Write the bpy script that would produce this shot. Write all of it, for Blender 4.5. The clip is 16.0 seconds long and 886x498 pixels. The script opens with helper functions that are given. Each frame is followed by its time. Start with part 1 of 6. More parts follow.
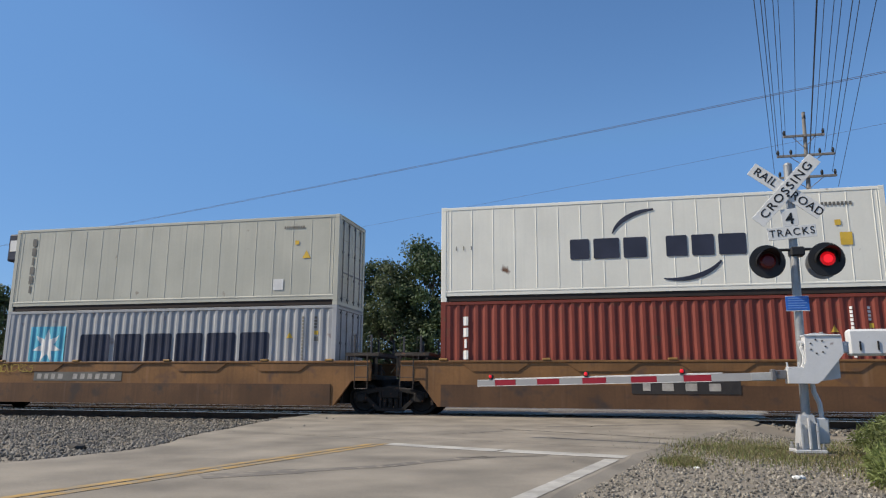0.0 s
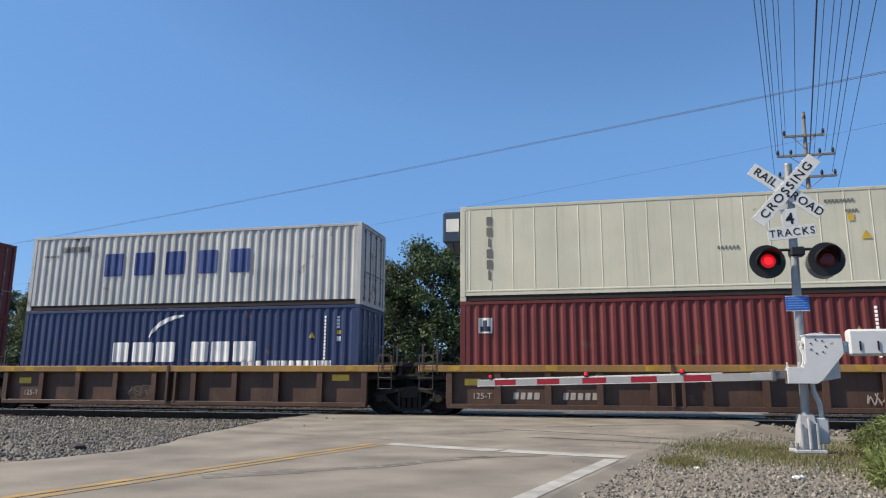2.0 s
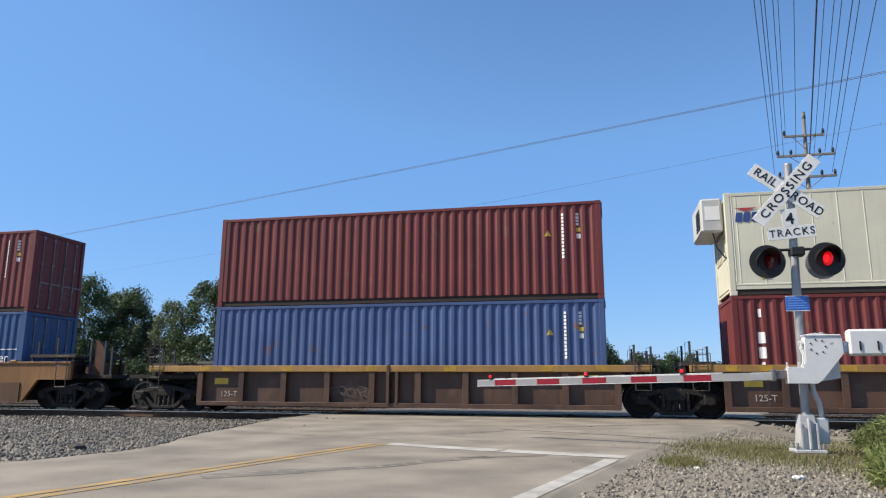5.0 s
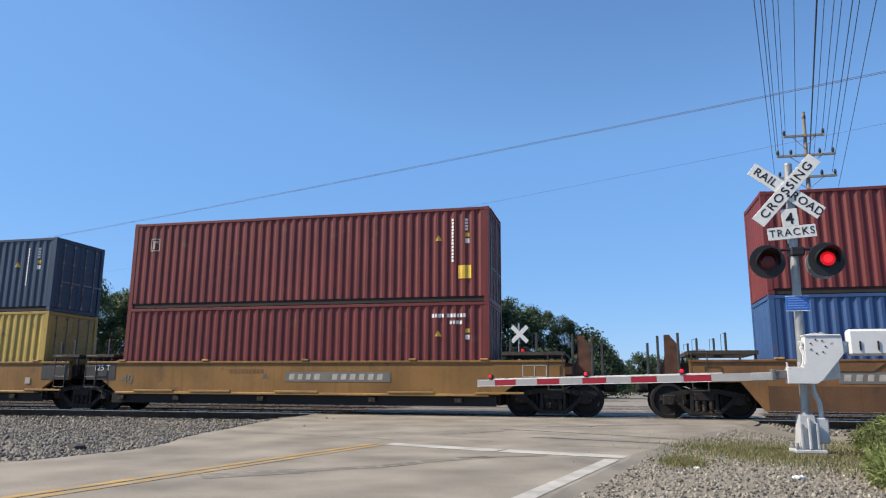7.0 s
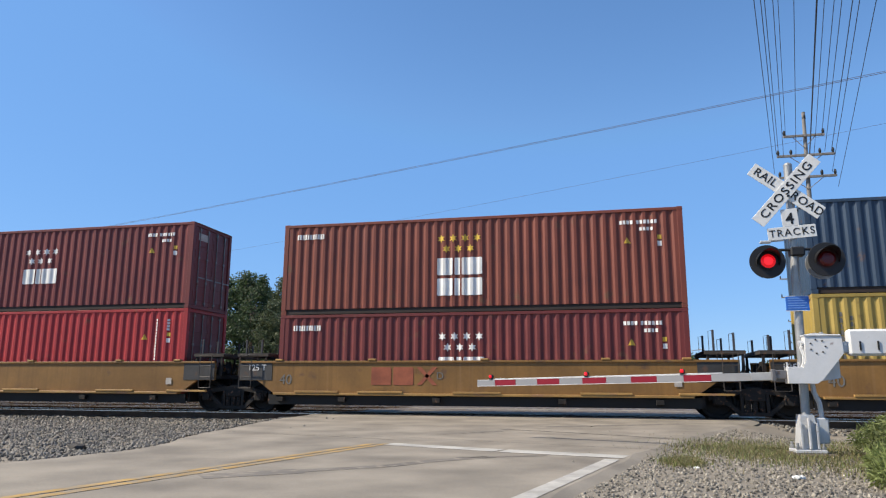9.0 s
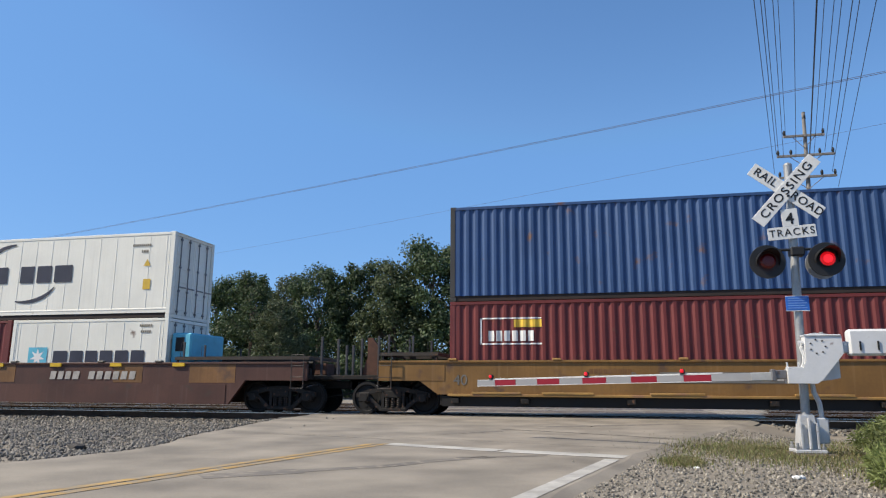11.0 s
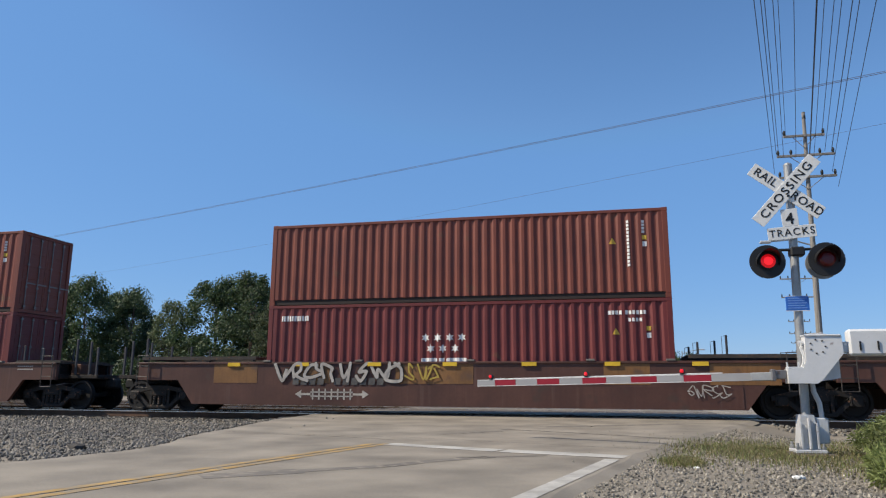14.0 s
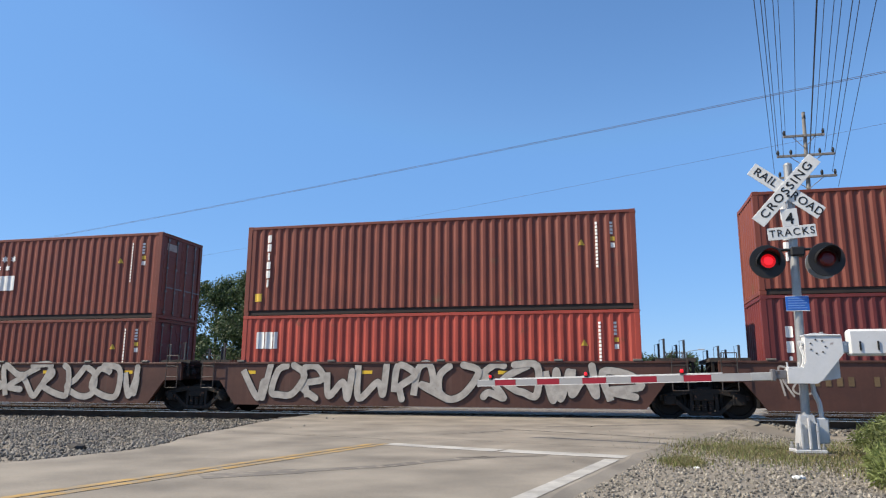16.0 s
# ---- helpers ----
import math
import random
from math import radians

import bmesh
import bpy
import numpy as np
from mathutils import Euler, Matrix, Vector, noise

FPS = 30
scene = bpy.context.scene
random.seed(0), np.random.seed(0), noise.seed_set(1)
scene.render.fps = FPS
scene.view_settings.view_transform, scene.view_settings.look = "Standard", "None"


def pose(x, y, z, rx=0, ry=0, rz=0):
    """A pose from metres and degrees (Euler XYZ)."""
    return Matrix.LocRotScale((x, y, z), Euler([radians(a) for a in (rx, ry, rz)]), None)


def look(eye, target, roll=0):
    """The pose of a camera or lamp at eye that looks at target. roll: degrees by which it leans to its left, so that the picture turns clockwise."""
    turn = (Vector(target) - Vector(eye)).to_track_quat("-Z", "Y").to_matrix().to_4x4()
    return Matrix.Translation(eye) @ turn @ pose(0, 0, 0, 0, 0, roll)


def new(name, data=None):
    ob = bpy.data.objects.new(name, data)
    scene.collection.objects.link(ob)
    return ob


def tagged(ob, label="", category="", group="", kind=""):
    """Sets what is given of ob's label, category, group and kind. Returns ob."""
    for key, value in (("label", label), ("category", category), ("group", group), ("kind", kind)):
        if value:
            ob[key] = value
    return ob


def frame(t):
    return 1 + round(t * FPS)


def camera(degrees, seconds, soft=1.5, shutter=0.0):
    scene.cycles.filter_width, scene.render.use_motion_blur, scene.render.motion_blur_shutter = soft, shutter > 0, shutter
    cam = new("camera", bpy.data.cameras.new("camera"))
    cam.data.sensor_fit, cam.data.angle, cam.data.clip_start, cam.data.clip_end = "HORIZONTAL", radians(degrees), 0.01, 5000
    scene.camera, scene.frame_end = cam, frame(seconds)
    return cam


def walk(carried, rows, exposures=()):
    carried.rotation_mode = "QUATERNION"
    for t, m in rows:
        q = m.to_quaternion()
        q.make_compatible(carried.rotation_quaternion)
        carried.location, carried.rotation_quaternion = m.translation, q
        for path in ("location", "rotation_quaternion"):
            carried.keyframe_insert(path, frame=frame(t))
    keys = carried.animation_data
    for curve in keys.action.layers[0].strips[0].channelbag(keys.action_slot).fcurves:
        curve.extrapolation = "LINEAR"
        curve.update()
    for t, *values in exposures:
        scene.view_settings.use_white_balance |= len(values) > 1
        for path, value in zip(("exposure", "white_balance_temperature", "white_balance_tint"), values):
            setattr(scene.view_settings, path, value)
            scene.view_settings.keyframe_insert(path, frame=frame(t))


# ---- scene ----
cam = camera(64.19, 16.0, soft=1.2)
CAM_POSE = pose(0, 0, 0.77, 90 + 11.169, 0, 13.217) @ pose(0, 0, 0, 0, 0, 0.347)
EXPOSURES = [(0.0, 0.15), (1.5, 0.24), (3.5, 0.53), (9.0, 0.53), (11.3, 0.36), (12.5, 0.03), (13.6, 0.17), (15.0, 0.43), (16.0, 0.53)]
CAM_JOLT = pose(0, 0, 0.77, 90 + 11.169, 0, 13.272) @ pose(0, 0, 0, 0, 0, 0.147)   # one short knock to the tripod
walk(cam, [(0.0, CAM_POSE), (11.9, CAM_POSE), (12.0, CAM_JOLT), (12.1, CAM_POSE), (16.0, CAM_POSE)], EXPOSURES)

# ---- light ----
SUN = Vector((-0.68, -0.25, 0.69)).normalized()
world = bpy.data.worlds.new("sky")
scene.world = world
world.use_nodes = True
wn = world.node_tree.nodes
sky = wn.new("ShaderNodeTexSky")
sky.sky_type = "NISHITA"
sky.sun_disc = False
sky.sun_elevation = math.asin(SUN.z)
sky.sun_rotation = math.atan2(SUN.x, SUN.y)
sky.altitude, sky.air_density, sky.dust_density, sky.ozone_density = 600, 1.0, 0.5, 3.2
wn["Background"].inputs["Strength"].default_value = 0.143
tone = wn.new("ShaderNodeHueSaturation")
tone.inputs["Saturation"].default_value = 1.13
world.node_tree.links.new(sky.outputs[0], tone.inputs["Color"])
haze = wn.new("ShaderNodeMix")
haze.data_type, haze.blend_type = "RGBA", "DARKEN"
haze.inputs[0].default_value = 0.72
haze.inputs[7].default_value = (0.86, 1.93, 4.0, 1)
world.node_tree.links.new(tone.outputs[0], haze.inputs[6])
world.node_tree.links.new(haze.outputs[2], wn["Background"].inputs["Color"])
sun = new("sun", bpy.data.lights.new("sun", "SUN"))
sun.data.energy, sun.data.angle, sun.data.color = 5.0, radians(0.53), (1.0, 0.90, 0.745)
sun.matrix_world = look(SUN * 60, (0, 0, 0))


# ---- materials ----
def mat(name, color, rough=0.6, metal=0.0, var=0.25, scale=3.0, fine=40.0, bump=0.15, streak=0.0, rust=0.0,
        rust_color=(0.13, 0.06, 0.03), spread=0.0, stretch=(1, 1, 1), emit=None, emit_strength=0.0, bump_size=0.01, ior=1.45):
    """Paint, metal or earth: large stains, fine grain, optional vertical streaks and rust, some spread from object to object."""
    m = bpy.data.materials.new(name)
    m.use_nodes = True
    nt = m.node_tree
    n, l = nt.nodes, nt.links
    b = n["Principled BSDF"]
    b.inputs["Metallic"].default_value = metal
    b.inputs["IOR"].default_value = ior
    co = n.new("ShaderNodeTexCoord")
    mp = n.new("ShaderNodeMapping")
    mp.inputs["Scale"].default_value = stretch
    info = n.new("ShaderNodeObjectInfo")
    add = n.new("ShaderNodeVectorMath")
    add.operation = "ADD"
    mul = n.new("ShaderNodeMath")
    mul.operation = "MULTIPLY"
    mul.inputs[1].default_value = 37.0
    l.new(info.outputs["Random"], mul.inputs[0])
    l.new(co.outputs["Object"], add.inputs[0])
    l.new(mul.outputs[0], add.inputs[1])
    l.new(add.outputs[0], mp.inputs["Vector"])

    def noise_tex(s, detail, vec):
        t = n.new("ShaderNodeTexNoise")
        t.inputs["Scale"].default_value, t.inputs["Detail"].default_value = s, detail
        l.new(vec, t.inputs["Vector"])
        return t.outputs["Fac"]

    def mix(kind, fac, a, c):
        x = n.new("ShaderNodeMix")
        x.data_type, x.blend_type = "RGBA", kind
        for k, v in ((0, fac), (6, a), (7, c)):
            if hasattr(v, "is_linked"):
                l.new(v, x.inputs[k])
            else:
                x.inputs[k].default_value = v if k == 0 else (*v, 1)
        return x.outputs[2]

    def ramp(v, lo, hi):
        r = n.new("ShaderNodeMapRange")
        r.inputs["From Min"].default_value, r.inputs["From Max"].default_value = lo, hi
        l.new(v, r.inputs["Value"])
        return r.outputs[0]

    big = noise_tex(scale, 5, mp.outputs[0])
    small = noise_tex(fine, 3, mp.outputs[0])
    dark = [c * (1 - var) for c in color]
    light = [min(1, c * (1 + var * 0.6)) for c in color]
    col = mix("MIX", ramp(big, 0.3, 0.7), dark, light)
    col = mix("MULTIPLY", 0.5 * min(1, var * 2), col, mix("MIX", ramp(small, 0.3, 0.7), (0.6, 0.6, 0.6), (1, 1, 1)))
    if spread:
        col = mix("MIX", ramp(info.outputs["Random"], 0, 1), col, mix("MULTIPLY", 1.0, col, [1 - spread] * 3))
    if streak:
        ms = n.new("ShaderNodeMapping")
        ms.inputs["Scale"].default_value = (9, 9, 0.35)
        l.new(add.outputs[0], ms.inputs["Vector"])
        col = mix("MIX", ramp(noise_tex(1.0, 6, ms.outputs[0]), 0.52, 0.95), col, [c * (1 - streak) for c in color])
        col = mix("MIX", ramp(noise_tex(0.7, 6, ms.outputs[0]), 0.6, 1.1), col, [min(1, c * 1.0 + 0.12 * streak) for c in color])
    if rust > -0.2 and rust != 0:
        f = ramp(noise_tex(scale * 2.3, 9, mp.outputs[0]), 0.68 - 0.3 * rust, 0.78 - 0.2 * rust)
        col = mix("MIX", f, col, rust_color)
    l.new(col, b.inputs["Base Color"])
    rr = n.new("ShaderNodeMapRange")
    rr.inputs["To Min"].default_value, rr.inputs["To Max"].default_value = max(0.05, rough - 0.12), min(1, rough + 0.12)
    l.new(big, rr.inputs["Value"])
    l.new(rr.outputs[0], b.inputs["Roughness"])
    if bump:
        bp = n.new("ShaderNodeBump")
        bp.inputs["Strength"].default_value, bp.inputs["Distance"].default_value = bump, bump_size
        l.new(small, bp.inputs["Height"])
        l.new(bp.outputs[0], b.inputs["Normal"])
    if emit:
        b.inputs["Emission Color"].default_value = (*emit, 1)
        b.inputs["Emission Strength"].default_value = emit_strength
    return m


def paint(name, color, **k):
    """Weathered container paint."""
    o = dict(rough=0.55, var=0.16, scale=0.8, fine=14, bump=0.08, streak=0.35, rust=0.12, spread=0.12)
    o.update(k)
    return mat(name, color, **o)


M = {}
M["maroon"] = paint("maroon_paint", (0.1473, 0.0255, 0.024))
M["brown"] = paint("brown_paint", (0.1884, 0.0471, 0.0283))
M["rust_red"] = paint("rust_red_paint", (0.2126, 0.0409, 0.0238))
M["bright_red"] = paint("bright_red_paint", (0.3306, 0.0215, 0.0248))
M["coral"] = paint("coral_red_paint", (0.3967, 0.062, 0.0397))
M["white"] = paint("white_reefer_paint", (0.84, 0.82, 0.72), var=0.07, rust=-0.1, streak=0.20)
M["grey_white"] = paint("grey_reefer_paint", (0.5152, 0.506, 0.4232), var=0.10, rust=-0.08, streak=0.22)
M["cream"] = paint("cream_reefer_paint", (0.6256, 0.598, 0.46), var=0.09, rust=-0.08, streak=0.22)
M["grey"] = paint("grey_paint", (0.4048, 0.4094, 0.414))
M["silver"] = paint("light_grey_paint", (0.4784, 0.4784, 0.46))
M["navy"] = paint("navy_paint", (0.0224, 0.0422, 0.1194))
M["blue"] = paint("blue_paint", (0.0337, 0.0843, 0.2108))
M["steel_blue"] = paint("steel_blue_paint", (0.0297, 0.0562, 0.0992))
M["royal"] = paint("royal_blue_paint", (0.0562, 0.0992, 0.238))
M["yellow"] = paint("yellow_paint", (0.3782, 0.2691, 0.0655))
M["car_yellow"] = paint("railcar_yellow_paint", (0.2306, 0.1191, 0.0308), var=0.28, rust=0.2, streak=0.45, rust_color=(0.10, 0.055, 0.03))
M["car_ochre"] = paint("railcar_ochre_paint", (0.2314, 0.1116, 0.0371), var=0.32, rust=0.35, streak=0.5, rust_color=(0.11, 0.06, 0.035))
# Railcar ochre again, with the shade of the lower sides put into its colour.
M["ochre_low"] = paint("shaded_ochre", (0.125, 0.062, 0.026), var=0.35, rust=0.4, streak=0.5, rust_color=(0.055, 0.035, 0.025))
M["car_brown"] = paint("railcar_brown_paint", (0.0937, 0.0392, 0.0267), var=0.3, rust=0.25, streak=0.4, rust_color=(0.06, 0.035, 0.025))
M["car_panel"] = paint("railcar_panel_rust", (0.0922, 0.0485, 0.0309), var=0.35, rust=0.4, streak=0.5, rust_color=(0.10, 0.055, 0.035))
M["car_grey"] = paint("railcar_grey_paint", (0.0538, 0.0512, 0.048), var=0.3, rust=0.2)
M["sill_yellow"] = paint("sill_yellow_paint", (0.3654, 0.2088, 0.0609), var=0.3, rust=0.45, rust_color=(0.26, 0.14, 0.07))
M["reflector"] = mat("yellow_reflector", (0.72, 0.46, 0.03), rough=0.4, var=0.2)
M["patch_yellow"] = mat("dirty_yellow_patch", (0.42, 0.25, 0.03), rough=0.6, var=0.35, scale=3, rust=0.35, rust_color=(0.2, 0.11, 0.05))
M["ink_faded"] = mat("sun_faded_lettering", (0.15, 0.10, 0.05), rough=0.7, var=0.35, scale=3)
# Greasy iron and wheels, blackened further to carry the shade under the cars.
M["dark_iron"] = mat("shade_darkened_greasy_iron", (0.0084, 0.0078, 0.0072), rough=0.7, var=0.5, scale=6, bump=0.3)
M["iron"] = mat("shade_darkened_brown_iron", (0.012, 0.0096, 0.0078), rough=0.75, var=0.45, scale=5, bump=0.3, rust=0.3)
M["wheel"] = mat("shade_darkened_wheel_steel", (0.009, 0.0078, 0.0072), rough=0.7, metal=0.1, var=0.4, scale=7)
# Container bottom rails: dirty brown, with the shadow at the joints painted in.
M["shaded_grime"] = mat("shaded_dirty_bottom_rail", (0.0372, 0.0258, 0.0216), rough=0.8, var=0.35, scale=1.5)
M["deck"] = mat("walkway_grating", (0.051, 0.042, 0.0348), rough=0.8, var=0.4, scale=4, rust=0.3)
M["under"] = mat("container_floor_steel", (0.036, 0.03, 0.027), rough=0.8, var=0.3)
M["bar"] = mat("galvanised_bar", (0.20, 0.19, 0.185), rough=0.45, metal=0.6, var=0.25, rust=0.25)
M["grab"] = mat("painted_grab_iron", (0.051, 0.0432, 0.0372), rough=0.6, var=0.35, rust=0.3)
M["rusty_iron"] = mat("rusty_iron", (0.10, 0.045, 0.028), rough=0.85, var=0.4, scale=4)
M["steel_dark"] = mat("dark_stanchion", (0.045, 0.045, 0.05), rough=0.6, var=0.3)
M["ink_white"] = mat("white_lettering", (0.72, 0.71, 0.68), rough=0.6, var=0.12, scale=2)
M["ink_dark"] = mat("dark_lettering", (0.028, 0.032, 0.055), rough=0.55, var=0.25, scale=2)
M["ink_grey"] = mat("grey_lettering", (0.16, 0.15, 0.13), rough=0.6, var=0.25, scale=2)
M["ink_blue"] = mat("blue_lettering", (0.035, 0.065, 0.21), rough=0.55, var=0.25, scale=2)
M["ink_teal"] = mat("light_blue_square", (0.12, 0.46, 0.60), rough=0.55, var=0.2, scale=2)
M["ink_yellow"] = mat("yellow_sticker", (0.68, 0.44, 0.05), rough=0.5, var=0.2, scale=3)
M["ink_red"] = mat("red_lettering", (0.40, 0.05, 0.05), rough=0.5, var=0.2, scale=3)
M["ink_rust"] = mat("faded_red_lettering", (0.30, 0.085, 0.04), rough=0.6, var=0.3, scale=3)
M["tag_white"] = mat("chalk_white_spray", (0.42, 0.385, 0.34), rough=0.8, var=0.25, scale=5)
M["tag_black"] = mat("black_spray", (0.035, 0.030, 0.028), rough=0.7, var=0.3, scale=5)
M["tag_green"] = mat("green_spray", (0.03, 0.32, 0.22), rough=0.7, var=0.2, scale=5)
M["tag_yellow"] = mat("yellow_spray", (0.42, 0.30, 0.06), rough=0.8, var=0.3, scale=5)
M["tag_grey"] = mat("grey_spray", (0.10, 0.095, 0.09), rough=0.8, var=0.4, scale=5)


# ---- mesh building ----
class Shape:
    """Vertices and faces of one mesh."""

    def __init__(self):
        self.v, self.f = [], []

    def box(self, x0, x1, y0, y1, z0, z1, c=0.0):
        """A box; c cuts its twelve edges."""
        o = len(self.v)
        if not c:
            self.v += [(x, y, z) for z in (z0, z1) for y in (y0, y1) for x in (x0, x1)]
            self.f += [[o + i for i in q] for q in ((0, 2, 3, 1), (4, 5, 7, 6), (0, 1, 5, 4), (2, 6, 7, 3), (0, 4, 6, 2), (1, 3, 7, 5))]
            return self
        bm = bmesh.new()
        bmesh.ops.create_cube(bm, size=1)
        for q in bm.verts:
            q.co = ((x0 + x1) / 2 + q.co.x * (x1 - x0), (y0 + y1) / 2 + q.co.y * (y1 - y0), (z0 + z1) / 2 + q.co.z * (z1 - z0))
        bmesh.ops.bevel(bm, geom=bm.edges[:], offset=c, segments=1, affect="EDGES")
        bm.verts.index_update()
        self.v += [tuple(q.co) for q in bm.verts]
        self.f += [[o + q.index for q in fc.verts] for fc in bm.faces]
        bm.free()
        return self

    def tube(self, a, b, r, n=10, r2=None, caps=True):
        """A round bar from a to b."""
        a, b = Vector(a), Vector(b)
        r2 = r if r2 is None else r2
        q = (b - a).to_track_quat("Z", "Y")
        o = len(self.v)
        for p, rad in ((a, r), (b, r2)):
            self.v += [tuple(p + q @ Vector((rad * math.cos(6.28318 * i / n), rad * math.sin(6.28318 * i / n), 0))) for i in range(n)]
        self.f += [[o + i, o + (i + 1) % n, o + n + (i + 1) % n, o + n + i] for i in range(n)]
        if caps:
            self.f += [[o + i for i in reversed(range(n))], [o + n + i for i in range(n)]]
        return self

    def path(self, pts, r, n=6):
        """A round bar that bends through pts, in one piece."""
        pts = [Vector(p) for p in pts]
        o = len(self.v)
        for i, p in enumerate(pts):
            d = (pts[min(i + 1, len(pts) - 1)] - pts[max(i - 1, 0)]).normalized()
            e = d.cross(Vector((0.13, 0.31, 0.94))).normalized()
            g = d.cross(e)
            self.v += [tuple(p + e * r * math.cos(6.28318 * k / n) + g * r * math.sin(6.28318 * k / n)) for k in range(n)]
        for i in range(len(pts) - 1):
            self.f += [[o + i * n + k, o + i * n + (k + 1) % n, o + (i + 1) * n + (k + 1) % n, o + (i + 1) * n + k] for k in range(n)]
        self.f += [[o + k for k in range(n)], [o + (len(pts) - 1) * n + k for k in reversed(range(n))]]
        return self

    def prism(self, poly, y0, y1):
        """A polygon in x, z drawn out along y."""
        o, n = len(self.v), len(poly)
        self.v += [(x, y0, z) for x, z in poly] + [(x, y1, z) for x, z in poly]
        self.f += [[o + i for i in range(n)], [o + n + i for i in reversed(range(n))]]
        self.f += [[o + (i + 1) % n, o + i, o + n + i, o + n + (i + 1) % n] for i in range(n)]
        return self

    def lathe(self, prof, centre, axis="y", n=20):
        """Rings of (along, radius) round an axis."""
        o, c = len(self.v), Vector(centre)
        for h, r in prof:
            for i in range(n):
                a = 6.28318 * i / n
                p = {"y": (r * math.cos(a), h, r * math.sin(a)), "z": (r * math.cos(a), r * math.sin(a), h), "x": (h, r * math.cos(a), r * math.sin(a))}[axis]
                self.v.append(tuple(c + Vector(p)))
        for k in range(len(prof) - 1):
            self.f += [[o + k * n + i, o + k * n + (i + 1) % n, o + (k + 1) * n + (i + 1) % n, o + (k + 1) * n + i] for i in range(n)]
        self.f += [[o + i for i in range(n)], [o + (len(prof) - 1) * n + i for i in reversed(range(n))]]
        return self

    def quad(self, *p):
        o = len(self.v)
        self.v += [tuple(q) for q in p]
        self.f.append([o + i for i in range(len(p))])
        return self

    def mesh(self, name, material, smooth=False):
        me = bpy.data.meshes.new(name)
        me.from_pydata(self.v, [], self.f)
        bm = bmesh.new()
        bm.from_mesh(me)
        if len(bm.faces) < 4000:
            bmesh.ops.recalc_face_normals(bm, faces=bm.faces)
        bm.to_mesh(me)
        bm.free()
        me.materials.append(material)
        if smooth:
            me.shade_auto_smooth(angle=radians(40)) if hasattr(me, "shade_auto_smooth") else me.shade_smooth()
        return me


def part(name, shape, material, parent, label="", at=(0, 0, 0), turn=0):
    """One mesh object under a thing or part. shape: a Shape or a mesh to share."""
    me = shape if isinstance(shape, bpy.types.Mesh) else shape.mesh(name, material)
    ob = new(name, me)
    ob.parent = parent
    ob.location, ob.rotation_euler = at, (0, 0, radians(turn))
    return tagged(ob, label)


def thing(name, label, category, at=(0, 0, 0), group="", kind="", turn=0):
    ob = new(name)
    ob.location, ob.rotation_euler = at, (0, 0, radians(turn))
    ob.empty_display_size = 0.3
    return tagged(ob, label, category, group, kind)


CACHE = {}


def cached(key, build, material):
    """The same mesh for alike parts."""
    if key not in CACHE:
        CACHE[key] = build().mesh(key[0], material)
    return CACHE[key]


# ---- text ----
def text_mesh(words, size, material, thick=0.0, bold=0.0, space=1.0):
    cu = bpy.data.curves.new("text", "FONT")
    cu.body, cu.size, cu.align_x, cu.align_y, cu.extrude = words, size, "CENTER", "CENTER", thick
    cu.offset, cu.space_character = bold, space
    ob = bpy.data.objects.new("text", cu)
    scene.collection.objects.link(ob)
    dg = bpy.context.evaluated_depsgraph_get()
    me = bpy.data.meshes.new_from_object(ob.evaluated_get(dg))
    bpy.data.objects.remove(ob)
    me.materials.clear()
    me.materials.append(material)
    return me


def words(name, text, size, material, parent, at, rot=(90, 0, 0), bold=0.0, wide=1.0, space=1.0):
    me = text_mesh(text, size, material, 0.001, bold, space)
    ob = new(name, me)
    ob.parent = parent
    ob.location = at
    ob.rotation_euler = [radians(a) for a in rot]
    ob.scale = (wide, 1, 1)
    return ob


# ---- the train ----
YC = 21.69            # middle of the train's track
FACE = YC - 1.219     # near side of the containers
BOX_W = 2.438
HC, STD = 2.896, 2.591
L40, L20 = 12.192, 6.058
PITCH, DEEP = 0.2793, 0.036


def run(t):
    """Metres that the train has gone."""
    return 17.72 * t + 0.0225 * t * t if t < 10 else 179.45 + 18.17 * (t - 10)


MOVING = []           # (thing, its pose at the start)


def corrugation(x0, x1):
    """Points (x, depth) of a trapezoid profile."""
    pts = [(x0, 0.0)]
    n = int((x1 - x0 - 0.06) / PITCH)
    o = x0 + (x1 - x0 - n * PITCH) / 2
    for i in range(n):
        a = o + i * PITCH
        pts += [(a + 0.055, 0.0), (a + 0.125, DEEP), (a + 0.190, DEEP), (a + 0.255, 0.0)]
    pts.append((x1, 0.0))
    return pts


def depth_at(pts, x):
    for (xa, da), (xb, db) in zip(pts, pts[1:]):
        if xa <= x <= xb:
            return da + (db - da) * (x - xa) / max(1e-6, xb - xa)
    return 0.0


def wall_corrugated(L, z0, z1):
    s = Shape()
    pts = corrugation(0.12, L - 0.12)
    for (xa, da), (xb, db) in zip(pts, pts[1:]):
        s.quad((xa, da, z0), (xb, db, z0), (xb, db, z1), (xa, da, z1))
    # closing strips above and below the folds
    for z in (z0, z1):
        s.quad((0.12, 0, z), (L - 0.12, 0, z), (L - 0.12, 0.06, z), (0.12, 0.06, z))
    return s


